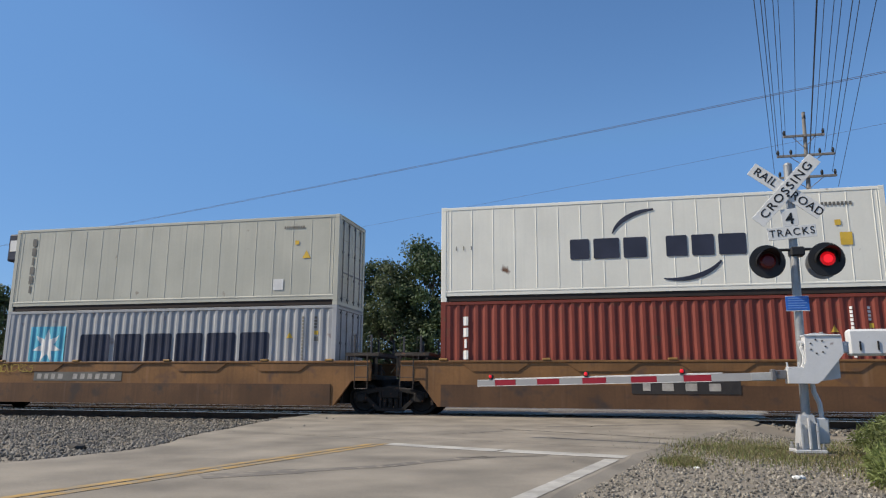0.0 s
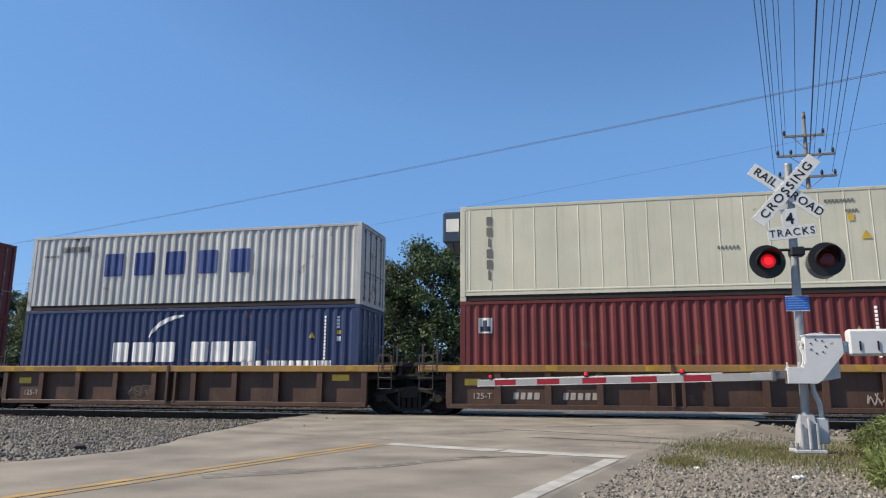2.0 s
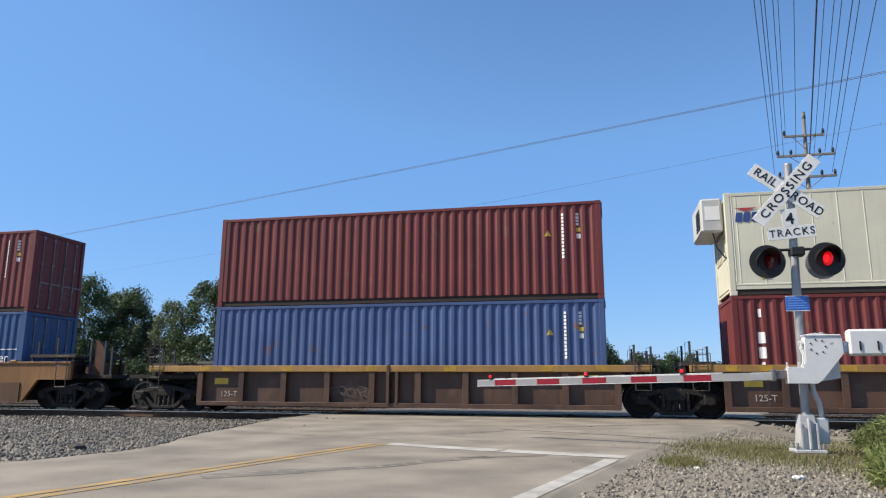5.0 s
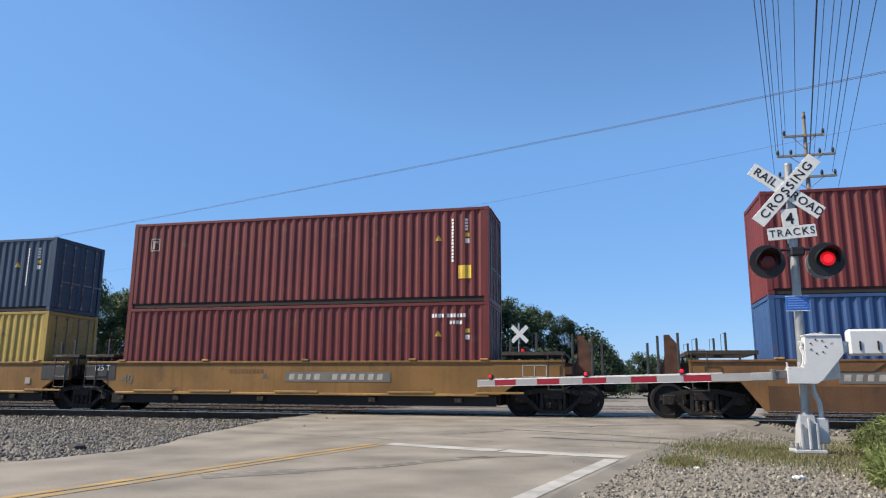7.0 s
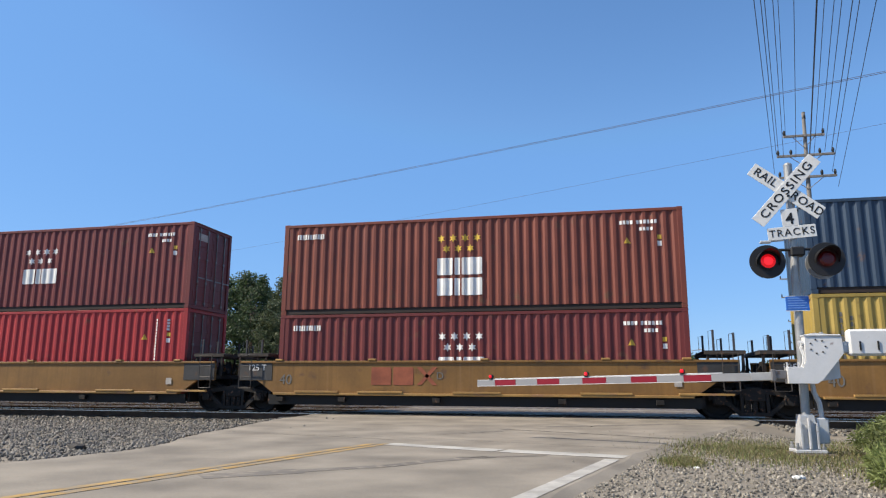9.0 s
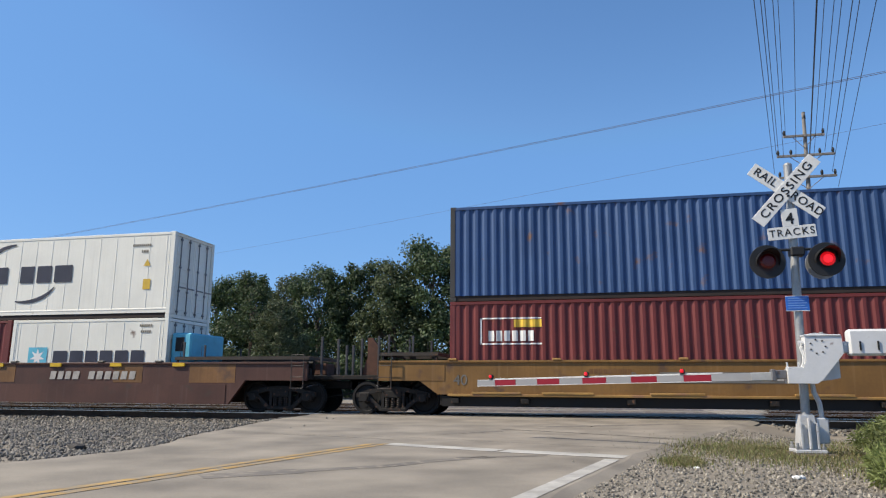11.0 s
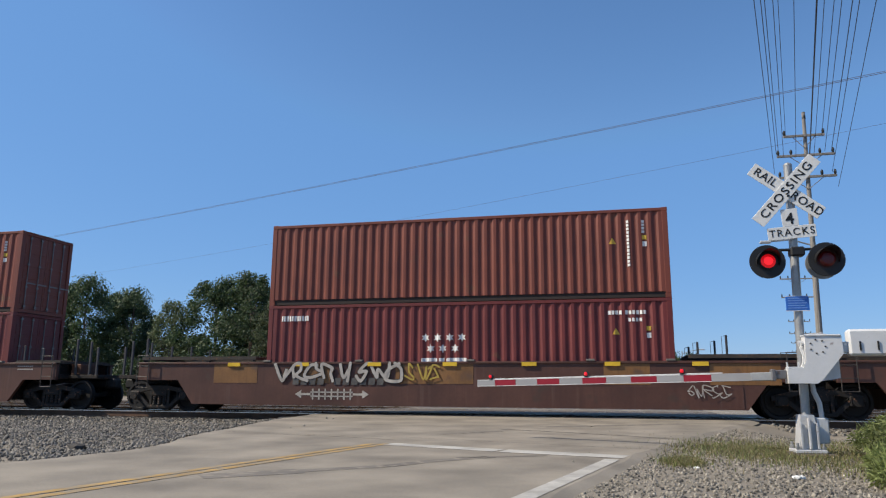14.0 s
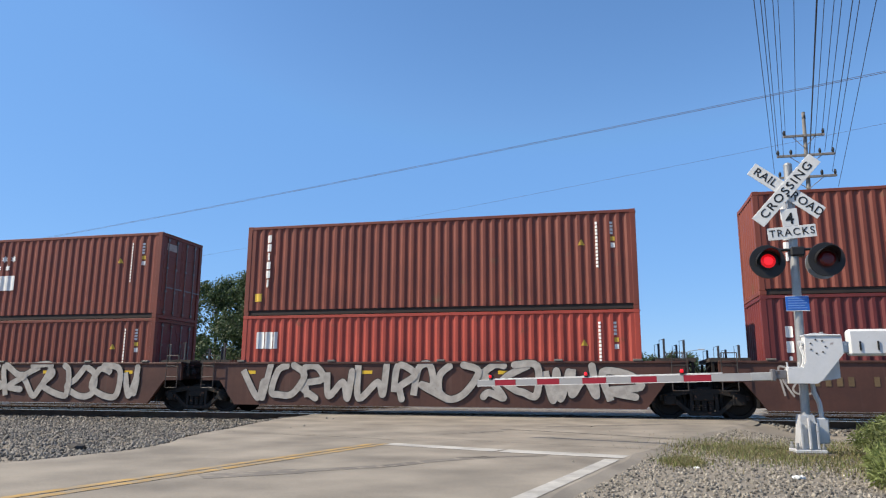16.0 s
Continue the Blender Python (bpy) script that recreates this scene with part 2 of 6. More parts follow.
def wall_flat(L, z0, z1):
    """Insulated side: flat sheets with narrow raised seams and a kick rail."""
    s = Shape()
    n = int((L - 0.6) / 0.62)
    seams = [0.3 + i * (L - 0.6) / n for i in range(n + 1)] + [0.19, L - 0.19]
    pts = [(0.12, 0.0)]
    for x in sorted(seams):
        pts += [(x - 0.018, 0.0), (x - 0.008, -0.007), (x + 0.008, -0.007), (x + 0.018, 0.0)]
    pts.append((L - 0.12, 0.0))
    rows = [(z0, 0.0), (z0 + 0.09, 0.0), (z0 + 0.11, -0.008), (z0 + 0.14, -0.008), (z0 + 0.16, 0.0)]
    for (za, da), (zb, db) in zip(rows, rows[1:]):
        s.quad((0.12, da, za), (L - 0.12, da, za), (L - 0.12, db, zb), (0.12, db, zb))
    for (xa, da), (xb, db) in zip(pts, pts[1:]):
        s.quad((xa, da, z0 + 0.16), (xb, db, z0 + 0.16), (xb, db, z1), (xa, da, z1))
    return s


def decal(name, polys, material, parent, prof=None, lift=0.004):
    """Paint of any outline in x, z that follows the folds of the wall."""
    big = [p for p in polys if max(q[0] for q in p) - min(q[0] for q in p) > 0.2 and max(q[1] for q in p) - min(q[1] for q in p) > 0.2]
    if len(polys) > 1 and big:
        small = [p for p in polys if p not in big]
        made = [decal(name, [p], material, parent, prof, lift) for p in big]
        return made + ([decal(name, small, material, parent, prof, lift)] if small else [])
    s = Shape()
    for poly in polys:
        xs = [p[0] for p in poly]
        lo, hi = min(xs), max(xs)
        cuts = {lo, hi} | {x for x in xs}
        if prof:
            cuts |= {x for x, _ in prof if lo < x < hi}
        if len(poly) > 4:
            k = max(2, int((hi - lo) / 0.05))
            cuts |= {lo + (hi - lo) * i / k for i in range(k)}
        cuts = sorted(cuts)
        for a, b in zip(cuts, cuts[1:]):
            if b - a < 1e-5:
                continue
            ends = []
            for x in (a + (b - a) * 0.001, b - (b - a) * 0.001):
                zs = []
                for (xa, za), (xb, zb) in zip(poly, poly[1:] + poly[:1]):
                    if (xa <= x) != (xb <= x):
                        zs.append(za + (zb - za) * (x - xa) / (xb - xa))
                ends.append(sorted(zs))
            if len(ends[0]) != len(ends[1]):
                continue
            ya, yb = [(depth_at(prof, x) if prof else 0.0) - lift for x in (a, b)]
            for i in range(0, len(ends[0]) - 1, 2):
                s.quad((a, ya, ends[0][i]), (b, yb, ends[1][i]), (b, yb, ends[1][i + 1]), (a, ya, ends[0][i + 1]))
    if s.f:
        me = bpy.data.meshes.new(name)
        me.from_pydata(s.v, [], s.f)
        bm = bmesh.new()
        bm.from_mesh(me)
        bmesh.ops.remove_doubles(bm, verts=bm.verts, dist=0.002)
        bm.to_mesh(me)
        bm.free()
        me.materials.append(material)
        ob = new(name, me)
        ob.parent = parent
        if len(polys) > 1:
            tagged(ob, kind="stuff")
        return ob


def rect(x0, x1, z0, z1):
    return [(x0, z0), (x1, z0), (x1, z1), (x0, z1)]


def blocks(x0, z0, h, widths, gap, slant=0.0):
    """A row of plain bars of letter size."""
    out, x = [], x0
    for i, w in enumerate(widths):
        if w > 0:
            t = min(w, h) * 0.05
            p = [(x + t, z0), (x + w - t, z0), (x + w, z0 + t), (x + w, z0 + h - t), (x + w - t, z0 + h), (x + t, z0 + h), (x, z0 + h - t), (x, z0 + t)]
            out.append([(a + slant * (b - z0), b) for a, b in p])
        x += abs(w) + gap
    return out


def bars(x0, z0, h, n, w, gap):
    return [rect(x0 + i * (w + gap), x0 + i * (w + gap) + w, z0, z0 + h) for i in range(n)]


def column(x, z1, size, n, step):
    """Bars under one another, for upright lettering."""
    out = []
    for i in range(n):
        z = z1 - i * step
        t = size * 0.05
        w = 0.3 * size if i % 3 == 2 else size * 0.62
        xa = x + (size - w) / 2
        out.append([(xa + t, z), (xa + w - t, z), (xa + w, z - t), (xa + w, z - size + t), (xa + w - t, z - size), (xa + t, z - size), (xa, z - size + t), (xa, z - t)])
    return out


def star(x, z, r, n=6, inner=0.5):
    return [(x + (r if i % 2 == 0 else r * inner) * math.sin(math.pi * i / n), z + (r if i % 2 == 0 else r * inner) * math.cos(math.pi * i / n)) for i in range(2 * n)]


def arc(x, z, rx, rz, a0, a1, w, n=14):
    """A sickle between two angles."""
    up, lo = [], []
    for i in range(n + 1):
        u = i / n
        a = radians(a0 + (a1 - a0) * u)
        k = w * math.sin(math.pi * (0.08 + 0.8 * u))
        up.append((x + (rx + k / 2) * math.cos(a), z + (rz + k / 2) * math.sin(a)))
        lo.append((x + (rx - k / 2) * math.cos(a), z + (rz - k / 2) * math.sin(a)))
    return up + lo[::-1]


def triangle(x, z, s):
    return [(x - s / 2, z), (x + s / 2, z), (x, z + s * 0.9)]


def container(L, H, colour, label, at, flat=False, post=None, doors=None, genset=None, group="containers on the train"):
    """A shipping container from x = 0 to L, near side at y = 0, floor at z = 0. Doors at the +x end."""
    name = "reefer_container" if flat else "shipping_container"
    c = thing(name, label, "container", at, group)
    m = M[colour]
    pm = M[post] if post else m
    dm = M[doors] if doors else m
    k = (L, H, colour)
    zb, zt = 0.17, H - 0.10
    side = cached(("side_wall", flat) + k, lambda: (wall_flat if flat else wall_corrugated)(L, zb, zt), m)
    part("side_wall", side, m, c, at=(0, 0.012, 0))
    part("side_wall", side, m, c, at=(L, BOX_W - 0.012, 0), turn=180)

    def roof():
        s = Shape().box(0.1, L - 0.1, 0.06, BOX_W - 0.06, H - 0.07, H - 0.03)
        for i in range(int(L / 0.42)):
            s.box(0.3 + i * 0.42, 0.46 + i * 0.42, 0.2, BOX_W - 0.2, H - 0.03, H - 0.012)
        return s
    part("roof", cached(("roof",) + k, roof, m), m, c)
    part("floor", cached(("floor", L), lambda: Shape().box(0.1, L - 0.1, 0.05, BOX_W - 0.05, 0.10, 0.16), M["under"]), M["under"], c)
    rail = cached(("rail", L), lambda: Shape().box(0.16, L - 0.16, 0.040, 0.09, 0.012, 0.172, 0.004).box(0.16, L - 0.16, 0.012, 0.05, 0.012, 0.03), M["shaded_grime"])
    top = cached(("top_rail",) + k, lambda: Shape().box(0.16, L - 0.16, 0, 0.06, H - 0.10, H - 0.012, 0.006), m)
    pst = cached(("corner_post", H, post or colour), lambda: Shape().box(0, 0.15, 0, 0.15, 0.118, H - 0.118, 0.008), pm)

    def casting_shape():
        s = Shape().box(0, 0.178, 0, 0.162, 0, 0.118, 0.008)
        s.lathe([(-0.001, 0.032), (0.002, 0.032)], (0.089, 0, 0.06), "y", 10)
        return s
    cast = cached(("corner_casting", post or colour), casting_shape, pm)
    for y, tr in ((0, 0), (BOX_W, 180)):
        x = 0 if tr == 0 else L
        part("bottom_rail", rail, pm, c, at=(x, y, 0), turn=tr)
        part("top_rail", top, m, c, at=(x, y, 0), turn=tr)
    for x, y, tr in ((0, 0, 0), (L, 0, 90), (L, BOX_W, 180), (0, BOX_W, 270)):
        part("corner_post", pst, pm, c, at=(x, y, 0), turn=tr)
        for z in (0, H - 0.118):
            part("corner_casting", cast, pm, c, at=(x, y, z), turn=tr)

    # door end
    def leaf():
        s = Shape().box(L - 0.09, L - 0.04, 0.152, BOX_W / 2 - 0.006, 0.14, H - 0.125, 0.006)
        for i in range(5):
            z = 0.3 + i * (H - 0.6) / 5
            s.box(L - 0.045, L - 0.028, 0.22, BOX_W / 2 - 0.07, z, z + (H - 0.6) / 5 - 0.12, 0.006)
        return s

    def bar():
        s = Shape().tube((L - 0.012, 0, 0.13), (L - 0.012, 0, H - 0.13), 0.018, 8)
        for z in (0.2, 0.9, 1.7, H - 0.25):
            s.box(L - 0.04, L + 0.008, -0.05, 0.05, z, z + 0.06)
        s.box(L - 0.02, L + 0.004, 0.0, 0.4, 1.05, 1.09)
        return s
    door = cached(("door", doors or colour, L, H), leaf, dm)
    lock = cached(("locking_bar", L, H), bar, M["bar"])
    for y in (0.0, BOX_W / 2 - 0.149):
        d = part("door", door, dm, c, at=(0, y, 0))
        for yb in (0.42, 0.92):
            part("locking_bar", lock, M["bar"], d, "galvanised locking bar with handle", at=(0, yb, 0))
    part("door_sill", cached(("door_sill", post or colour, L), lambda: Shape().box(L - 0.11, L - 0.005, 0.17, BOX_W - 0.17, 0.01, 0.13, 0.006), pm), pm, c)
    part("door_header", cached(("door_header", post or colour, L, H), lambda: Shape().box(L - 0.11, L - 0.005, 0.17, BOX_W - 0.17, H - 0.12, H - 0.012, 0.006), pm), pm, c)

    # front end
    if flat:
        def unit():
            s = Shape().box(0.02, 0.08, 0.16, BOX_W - 0.16, 0.12, H - 0.12, 0.01)
            s.box(-0.0, 0.03, 0.3, BOX_W - 0.3, 0.2, 0.9, 0.01)
            s.box(-0.005, 0.03, 0.35, 1.0, 1.1, 1.5, 0.01)
            for i in range(8):
                s.box(-0.004, 0.03, 1.15, 2.1, 1.1 + i * 0.06, 1.13 + i * 0.06)
            s.box(-0.0, 0.03, 0.3, BOX_W - 0.3, 1.75, H - 0.3, 0.01)
            return s
        part("cooling_unit", cached(("cooling_unit", H, colour), unit, m), m, c, "recessed refrigeration machinery")
    else:
        def front():
            s = Shape()
            pts = corrugation(0.15, BOX_W - 0.15)
            for (a, da), (b, db) in zip(pts, pts[1:]):
                s.quad((0.02 + da, a, 0.12), (0.02 + db, b, 0.12), (0.02 + db, b, H - 0.12), (0.02 + da, a, H - 0.12))
            s.box(0.005, 0.1, 0.17, BOX_W - 0.17, 0.01, 0.13, 0.006).box(0.005, 0.1, 0.17, BOX_W - 0.17, H - 0.12, H - 0.012, 0.006)
            return s
        part("front_wall", cached(("front_wall", H, colour), front, m), m, c)
    if genset:
        g = part("generator_set", Shape().box(-0.62, -0.02, 0.25, BOX_W - 0.25, H - 1.05, H - 0.06, 0.06), M[genset], c, "clip-on generator hung at the container's end")
        s = Shape()
        for i in range(6):
            s.box(-0.635, -0.62, 0.4, 1.2, H - 0.9 + i * 0.1, H - 0.84 + i * 0.1)
        part("grille", s, M["dark_iron"], g)
        part("access_panel", Shape().box(-0.5, -0.1, 0.24, 0.26, H - 0.7, H - 0.3), M["ink_white"], g, "pale access panel")
        part("hose", Shape().path([(-0.3, 0.35, H - 1.05), (-0.22, 0.3, H - 1.5), (-0.02, 0.3, H - 1.8)], 0.02), M["dark_iron"], g)
    c["prof"] = 0
    MOVING.append((c, Matrix.Translation(at)))
    return c


# lettering kits: every one takes the container, its length and height
def small_print(c, L, H, flat, mat_name="ink_white", upright=True, tri="ink_yellow"):
    """Serial number, size code and warning stickers near the doors."""
    prof = None if flat else corrugation(0.12, L - 0.12)
    polys = []
    if upright:
        x = L - 1.15
        for i in range(13):
            z = H - 0.35 - i * 0.105
            polys.append(rect(x, x + 0.07, z - 0.075, z))
        for i in range(4):
            polys.append(rect(x + 0.42, x + 0.50, H - 0.43 - i * 0.1, H - 0.36 - i * 0.1))
    else:
        polys += bars(L - 1.75, H - 0.46, 0.11, 4, 0.075, 0.025) + bars(L - 1.28, H - 0.46, 0.11, 6, 0.07, 0.03)
        polys += bars(L - 1.2, H - 0.66, 0.10, 4, 0.07, 0.03)
    polys += [rect(L - 0.72, L - 0.60, H - 1.12, H - 0.98)]
    ob = decal("serial_mark", polys, M[mat_name], c, prof)
    decal("warning_sticker", [triangle(L - 1.55, H - 1.02, 0.2), rect(L - 0.72, L - 0.60, H - 0.92, H - 0.80)], M[tri], c, prof)


def logo_arcs(c, L, H, x, z, k, ink, flat):
    """Six bars with two sickles over and under them."""
    prof = None if flat else corrugation(0.12, L - 0.12)
    h = 0.56 * k
    decal("lettering", blocks(x, z, h, [0.52 * k, 0.68 * k, 0.60 * k, -0.28 * k, 0.54 * k, 0.56 * k, 0.68 * k], 0.11 * k), M[ink], c, prof)
    decal("emblem", [arc(x + 2.35 * k, z + h - 0.10 * k, 1.25 * k, 0.85 * k, 165, 95, 0.13 * k), arc(x + 2.75 * k, z + 0.20 * k, 1.25 * k, 0.82 * k, -105, -25, 0.13 * k)], M[ink], c, prof)


def stars_and_bars(c, L, H, x, z, ink="ink_white", star_ink=None, rows=1, flat=False):
    """Seven stars over heavy bars."""
    prof = corrugation(0.12, L - 0.12)
    st = [star(x + 0.12 + i * 0.37, z + 1.12, 0.13) for i in range(4)] + [star(x + 0.28 + i * 0.37, z + 0.80, 0.13) for i in range(3)]
    decal("emblem", st, M[star_ink or ink], c, prof)
    part("door_mark", Shape().box(L - 0.027, L - 0.021, 0.35, 0.95, H - 0.56, H - 0.32), M["tag_white"], c)
    h = 0.52
    for r in range(rows):
        zz = z - r * 0.62
        decal("lettering", blocks(x, zz, h, [0.48, 0.16, 0.62], 0.06), M[ink], c, prof)


def web_bars(c, L, H, x=0.45, ink="ink_white"):
    decal("address_mark", bars(x, H - 0.50, 0.16, 11, 0.06, 0.025), M[ink], c, corrugation(0.12, L - 0.12))


def upright_bars(c, L, H, n, ink, x=0.75, size=0.24, step=0.31, top=0.40, flat=False):
    decal("lettering", column(x, H - top, size, n, step), M[ink], c, None if flat else corrugation(0.12, L - 0.12))


def ribbon(s, pts, w, y):
    """A flat stroke in x, z with round joints, each piece a hair in front of the last."""
    for i, (a, b) in enumerate(zip(pts, pts[1:])):
        d = Vector((b[0] - a[0], b[1] - a[1]))
        if d.length < 1e-5:
            continue
        n = Vector((-d.y, d.x)).normalized() * w / 2
        ya = y - 0.0002 * i
        s.quad((a[0] + n.x, ya, a[1] + n.y), (a[0] - n.x, ya, a[1] - n.y), (b[0] - n.x, ya, b[1] - n.y), (b[0] + n.x, ya, b[1] + n.y))
        s.quad(*[(b[0] + w / 2 * math.cos(k * 0.5236), ya - 0.0001, b[1] + w / 2 * math.sin(k * 0.5236)) for k in range(12)])


def smooth_path(pts, k=5):
    out = []
    q = [pts[0]] + list(pts) + [pts[-1]]
    for i in range(1, len(q) - 2):
        for j in range(k):
            t = j / k
            out.append(tuple(0.5 * (2 * q[i][m] + (q[i + 1][m] - q[i - 1][m]) * t + (2 * q[i - 1][m] - 5 * q[i][m] + 4 * q[i + 1][m] - q[i + 2][m]) * t * t
                                    + (3 * q[i][m] - q[i - 1][m] - 3 * q[i + 1][m] + q[i + 2][m]) * t ** 3) for m in (0, 1)))
    out.append(tuple(pts[-1]))
    return out


def graffiti(parent, x0, x1, z0, z1, y, n, seed, fill, edge=None, w=0.12, label=""):
    """Sprayed loops that read as no word."""
    r = random.Random(seed)
    a, b = Shape(), Shape()
    step = (x1 - x0) / n
    for i in range(n):
        xa = x0 + i * step
        h = z1 - z0
        k = r.choice((0, 1, 2, 3))
        if k == 0:
            p = [(0.85, 0.8), (0.45, 0.98), (0.1, 0.7), (0.5, 0.5), (0.9, 0.3), (0.5, 0.03), (0.08, 0.2)]
        elif k == 1:
            p = [(0.15, 0.02), (0.2, 0.95), (0.8, 0.9), (0.85, 0.55), (0.3, 0.5), (0.9, 0.02)]
        elif k == 2:
            p = [(0.5, 0.97), (0.1, 0.75), (0.1, 0.25), (0.5, 0.03), (0.9, 0.25), (0.9, 0.75), (0.5, 0.97)]
        else:
            p = [(0.1, 0.95), (0.25, 0.05), (0.5, 0.7), (0.75, 0.05), (0.95, 0.95)]
        p = [(xa + step * (u + r.uniform(-0.3, 0.3)), z0 + h * min(0.96, max(0.04, v + r.uniform(-0.22, 0.22)))) for u, v in p]
        p = smooth_path(p)
        if edge:
            ribbon(a, p, w + 0.045, y - 0.009 * (i % 2))
        ribbon(b, p, w, y - 0.020 - 0.009 * (i % 2))

    def put(s, name, m, lab):
        me = bpy.data.meshes.new(name)
        me.from_pydata(s.v, [], s.f)
        me.materials.append(m)
        ob = new(name, me)
        ob.parent = parent
        tagged(ob, lab, kind="stuff")
    if edge:
        put(a, "graffiti_outline", M[edge], "")
    put(b, "graffiti", M[fill], label)


WHEELS = []
WHEEL_R = 0.48


def wheelset_shape():
    s = Shape().tube((0, -0.85, 0), (0, 0.85, 0), 0.08, 10)
    for sgn in (-1, 1):
        prof = [(0.66, 0.12), (0.66, 0.5), (0.69, 0.505), (0.70, WHEEL_R), (0.80, WHEEL_R - 0.006), (0.80, 0.40), (0.75, 0.37), (0.75, 0.16), (0.83, 0.13), (0.83, 0.02)]
        s.lathe([(sgn * h, rr) for h, rr in prof], (0, 0, 0), "y", 24)
        for i in range(4):
            a = i * 1.5708
            s.box(0.25 * math.cos(a) - 0.03, 0.25 * math.cos(a) + 0.03, sgn * 0.75 - 0.012, sgn * 0.75 + 0.012, 0.25 * math.sin(a) - 0.03, 0.25 * math.sin(a) + 0.03)
    return s


def side_frame_shape():
    """Cast side frame, near face at y = 0: an arched truss with two windows, spring nest and journal boxes."""
    s = Shape()
    top = [(-1.15, 0.62), (-0.75, 0.72), (-0.35, 0.80), (0.35, 0.80), (0.75, 0.72), (1.15, 0.62)]
    for a, b in zip(top, top[1:]):
        s.prism([(a[0], a[1] - 0.13), (b[0], b[1] - 0.13), b, a], -0.07, 0.07)
    for sg in (-1, 1):
        s.prism([(sg * 0.95, 0.60), (sg * 0.80, 0.60), (sg * 0.32, 0.18), (sg * 0.40, 0.10)][::sg], -0.06, 0.06)
        s.prism([(sg * 0.28, 0.68), (sg * 0.36, 0.68), (sg * 0.36, 0.2), (sg * 0.28, 0.2)][::sg], -0.06, 0.06)
        s.box(sg * 0.9 - 0.17, sg * 0.9 + 0.17, -0.1, 0.08, 0.36, 0.64, 0.03)
        s.tube((sg * 0.9, -0.14, WHEEL_R), (sg * 0.9, -0.1, WHEEL_R), 0.11, 12)
    s.box(-0.42, 0.42, -0.07, 0.07, 0.09, 0.2, 0.02)
    for x in (-0.18, 0.0, 0.18):
        for i in range(5):
            s.lathe([(0.2 + i * 0.055, 0.075), (0.225 + i * 0.055, 0.085), (0.25 + i * 0.055, 0.075)], (x, 0, 0), "z", 8)
    s.box(-0.27, 0.27, -0.08, 0.08, 0.48, 0.68, 0.02)
    return s


def truck(car, x):
    """A two-axle truck under a joint or car end; x in the car's space."""
    key = ("bolster",)
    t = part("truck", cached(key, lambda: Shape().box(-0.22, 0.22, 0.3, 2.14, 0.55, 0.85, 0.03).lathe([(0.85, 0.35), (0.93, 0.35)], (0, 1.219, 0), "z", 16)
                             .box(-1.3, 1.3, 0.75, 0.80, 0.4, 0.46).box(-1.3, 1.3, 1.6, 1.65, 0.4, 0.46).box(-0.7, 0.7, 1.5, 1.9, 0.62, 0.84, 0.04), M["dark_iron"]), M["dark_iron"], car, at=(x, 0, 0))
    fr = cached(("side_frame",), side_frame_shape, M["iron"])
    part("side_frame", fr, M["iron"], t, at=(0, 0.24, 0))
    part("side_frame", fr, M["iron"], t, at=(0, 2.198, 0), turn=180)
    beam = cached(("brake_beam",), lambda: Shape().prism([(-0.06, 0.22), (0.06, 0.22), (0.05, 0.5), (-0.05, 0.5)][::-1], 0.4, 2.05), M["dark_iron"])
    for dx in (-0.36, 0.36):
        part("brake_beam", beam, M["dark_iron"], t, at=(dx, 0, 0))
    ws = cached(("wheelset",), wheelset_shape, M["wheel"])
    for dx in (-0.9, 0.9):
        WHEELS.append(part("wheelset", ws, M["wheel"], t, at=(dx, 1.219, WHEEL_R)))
    return t


def ladder_shape(x, z0, z1, y=-0.3, w=0.4):
    s = Shape().tube((x, y, z0), (x, y, z1), 0.014, 6).tube((x + w, y, z0), (x + w, y, z1), 0.014, 6)
    n = int((z1 - z0) / 0.3)
    for i in range(n + 1):
        z = z0 + i * (z1 - z0) / max(1, n)
        s.tube((x, y, z), (x + w, y, z), 0.012, 6)
    return s


def brake_wheel_shape(x, y, z):
    s = Shape()
    ring = [(x + 0.29 * math.cos(a * 0.3927), y, z + 0.29 * math.sin(a * 0.3927)) for a in range(17)]
    s.path(ring, 0.02, 6)
    for a in range(6):
        s.tube((x, y, z), (x + 0.28 * math.cos(a * 1.0472), y - 0.0, z + 0.28 * math.sin(a * 1.0472)), 0.014, 6)
    s.box(x - 0.15, x + 0.15, y + 0.03, y + 0.2, z - 0.22, z + 0.12, 0.03)
    s.box(x - 0.09, x - 0.03, y + 0.08, y + 0.14, 1.3, z)
    s.box(x + 0.03, x + 0.09, y + 0.08, y + 0.14, 1.3, z)
    return s


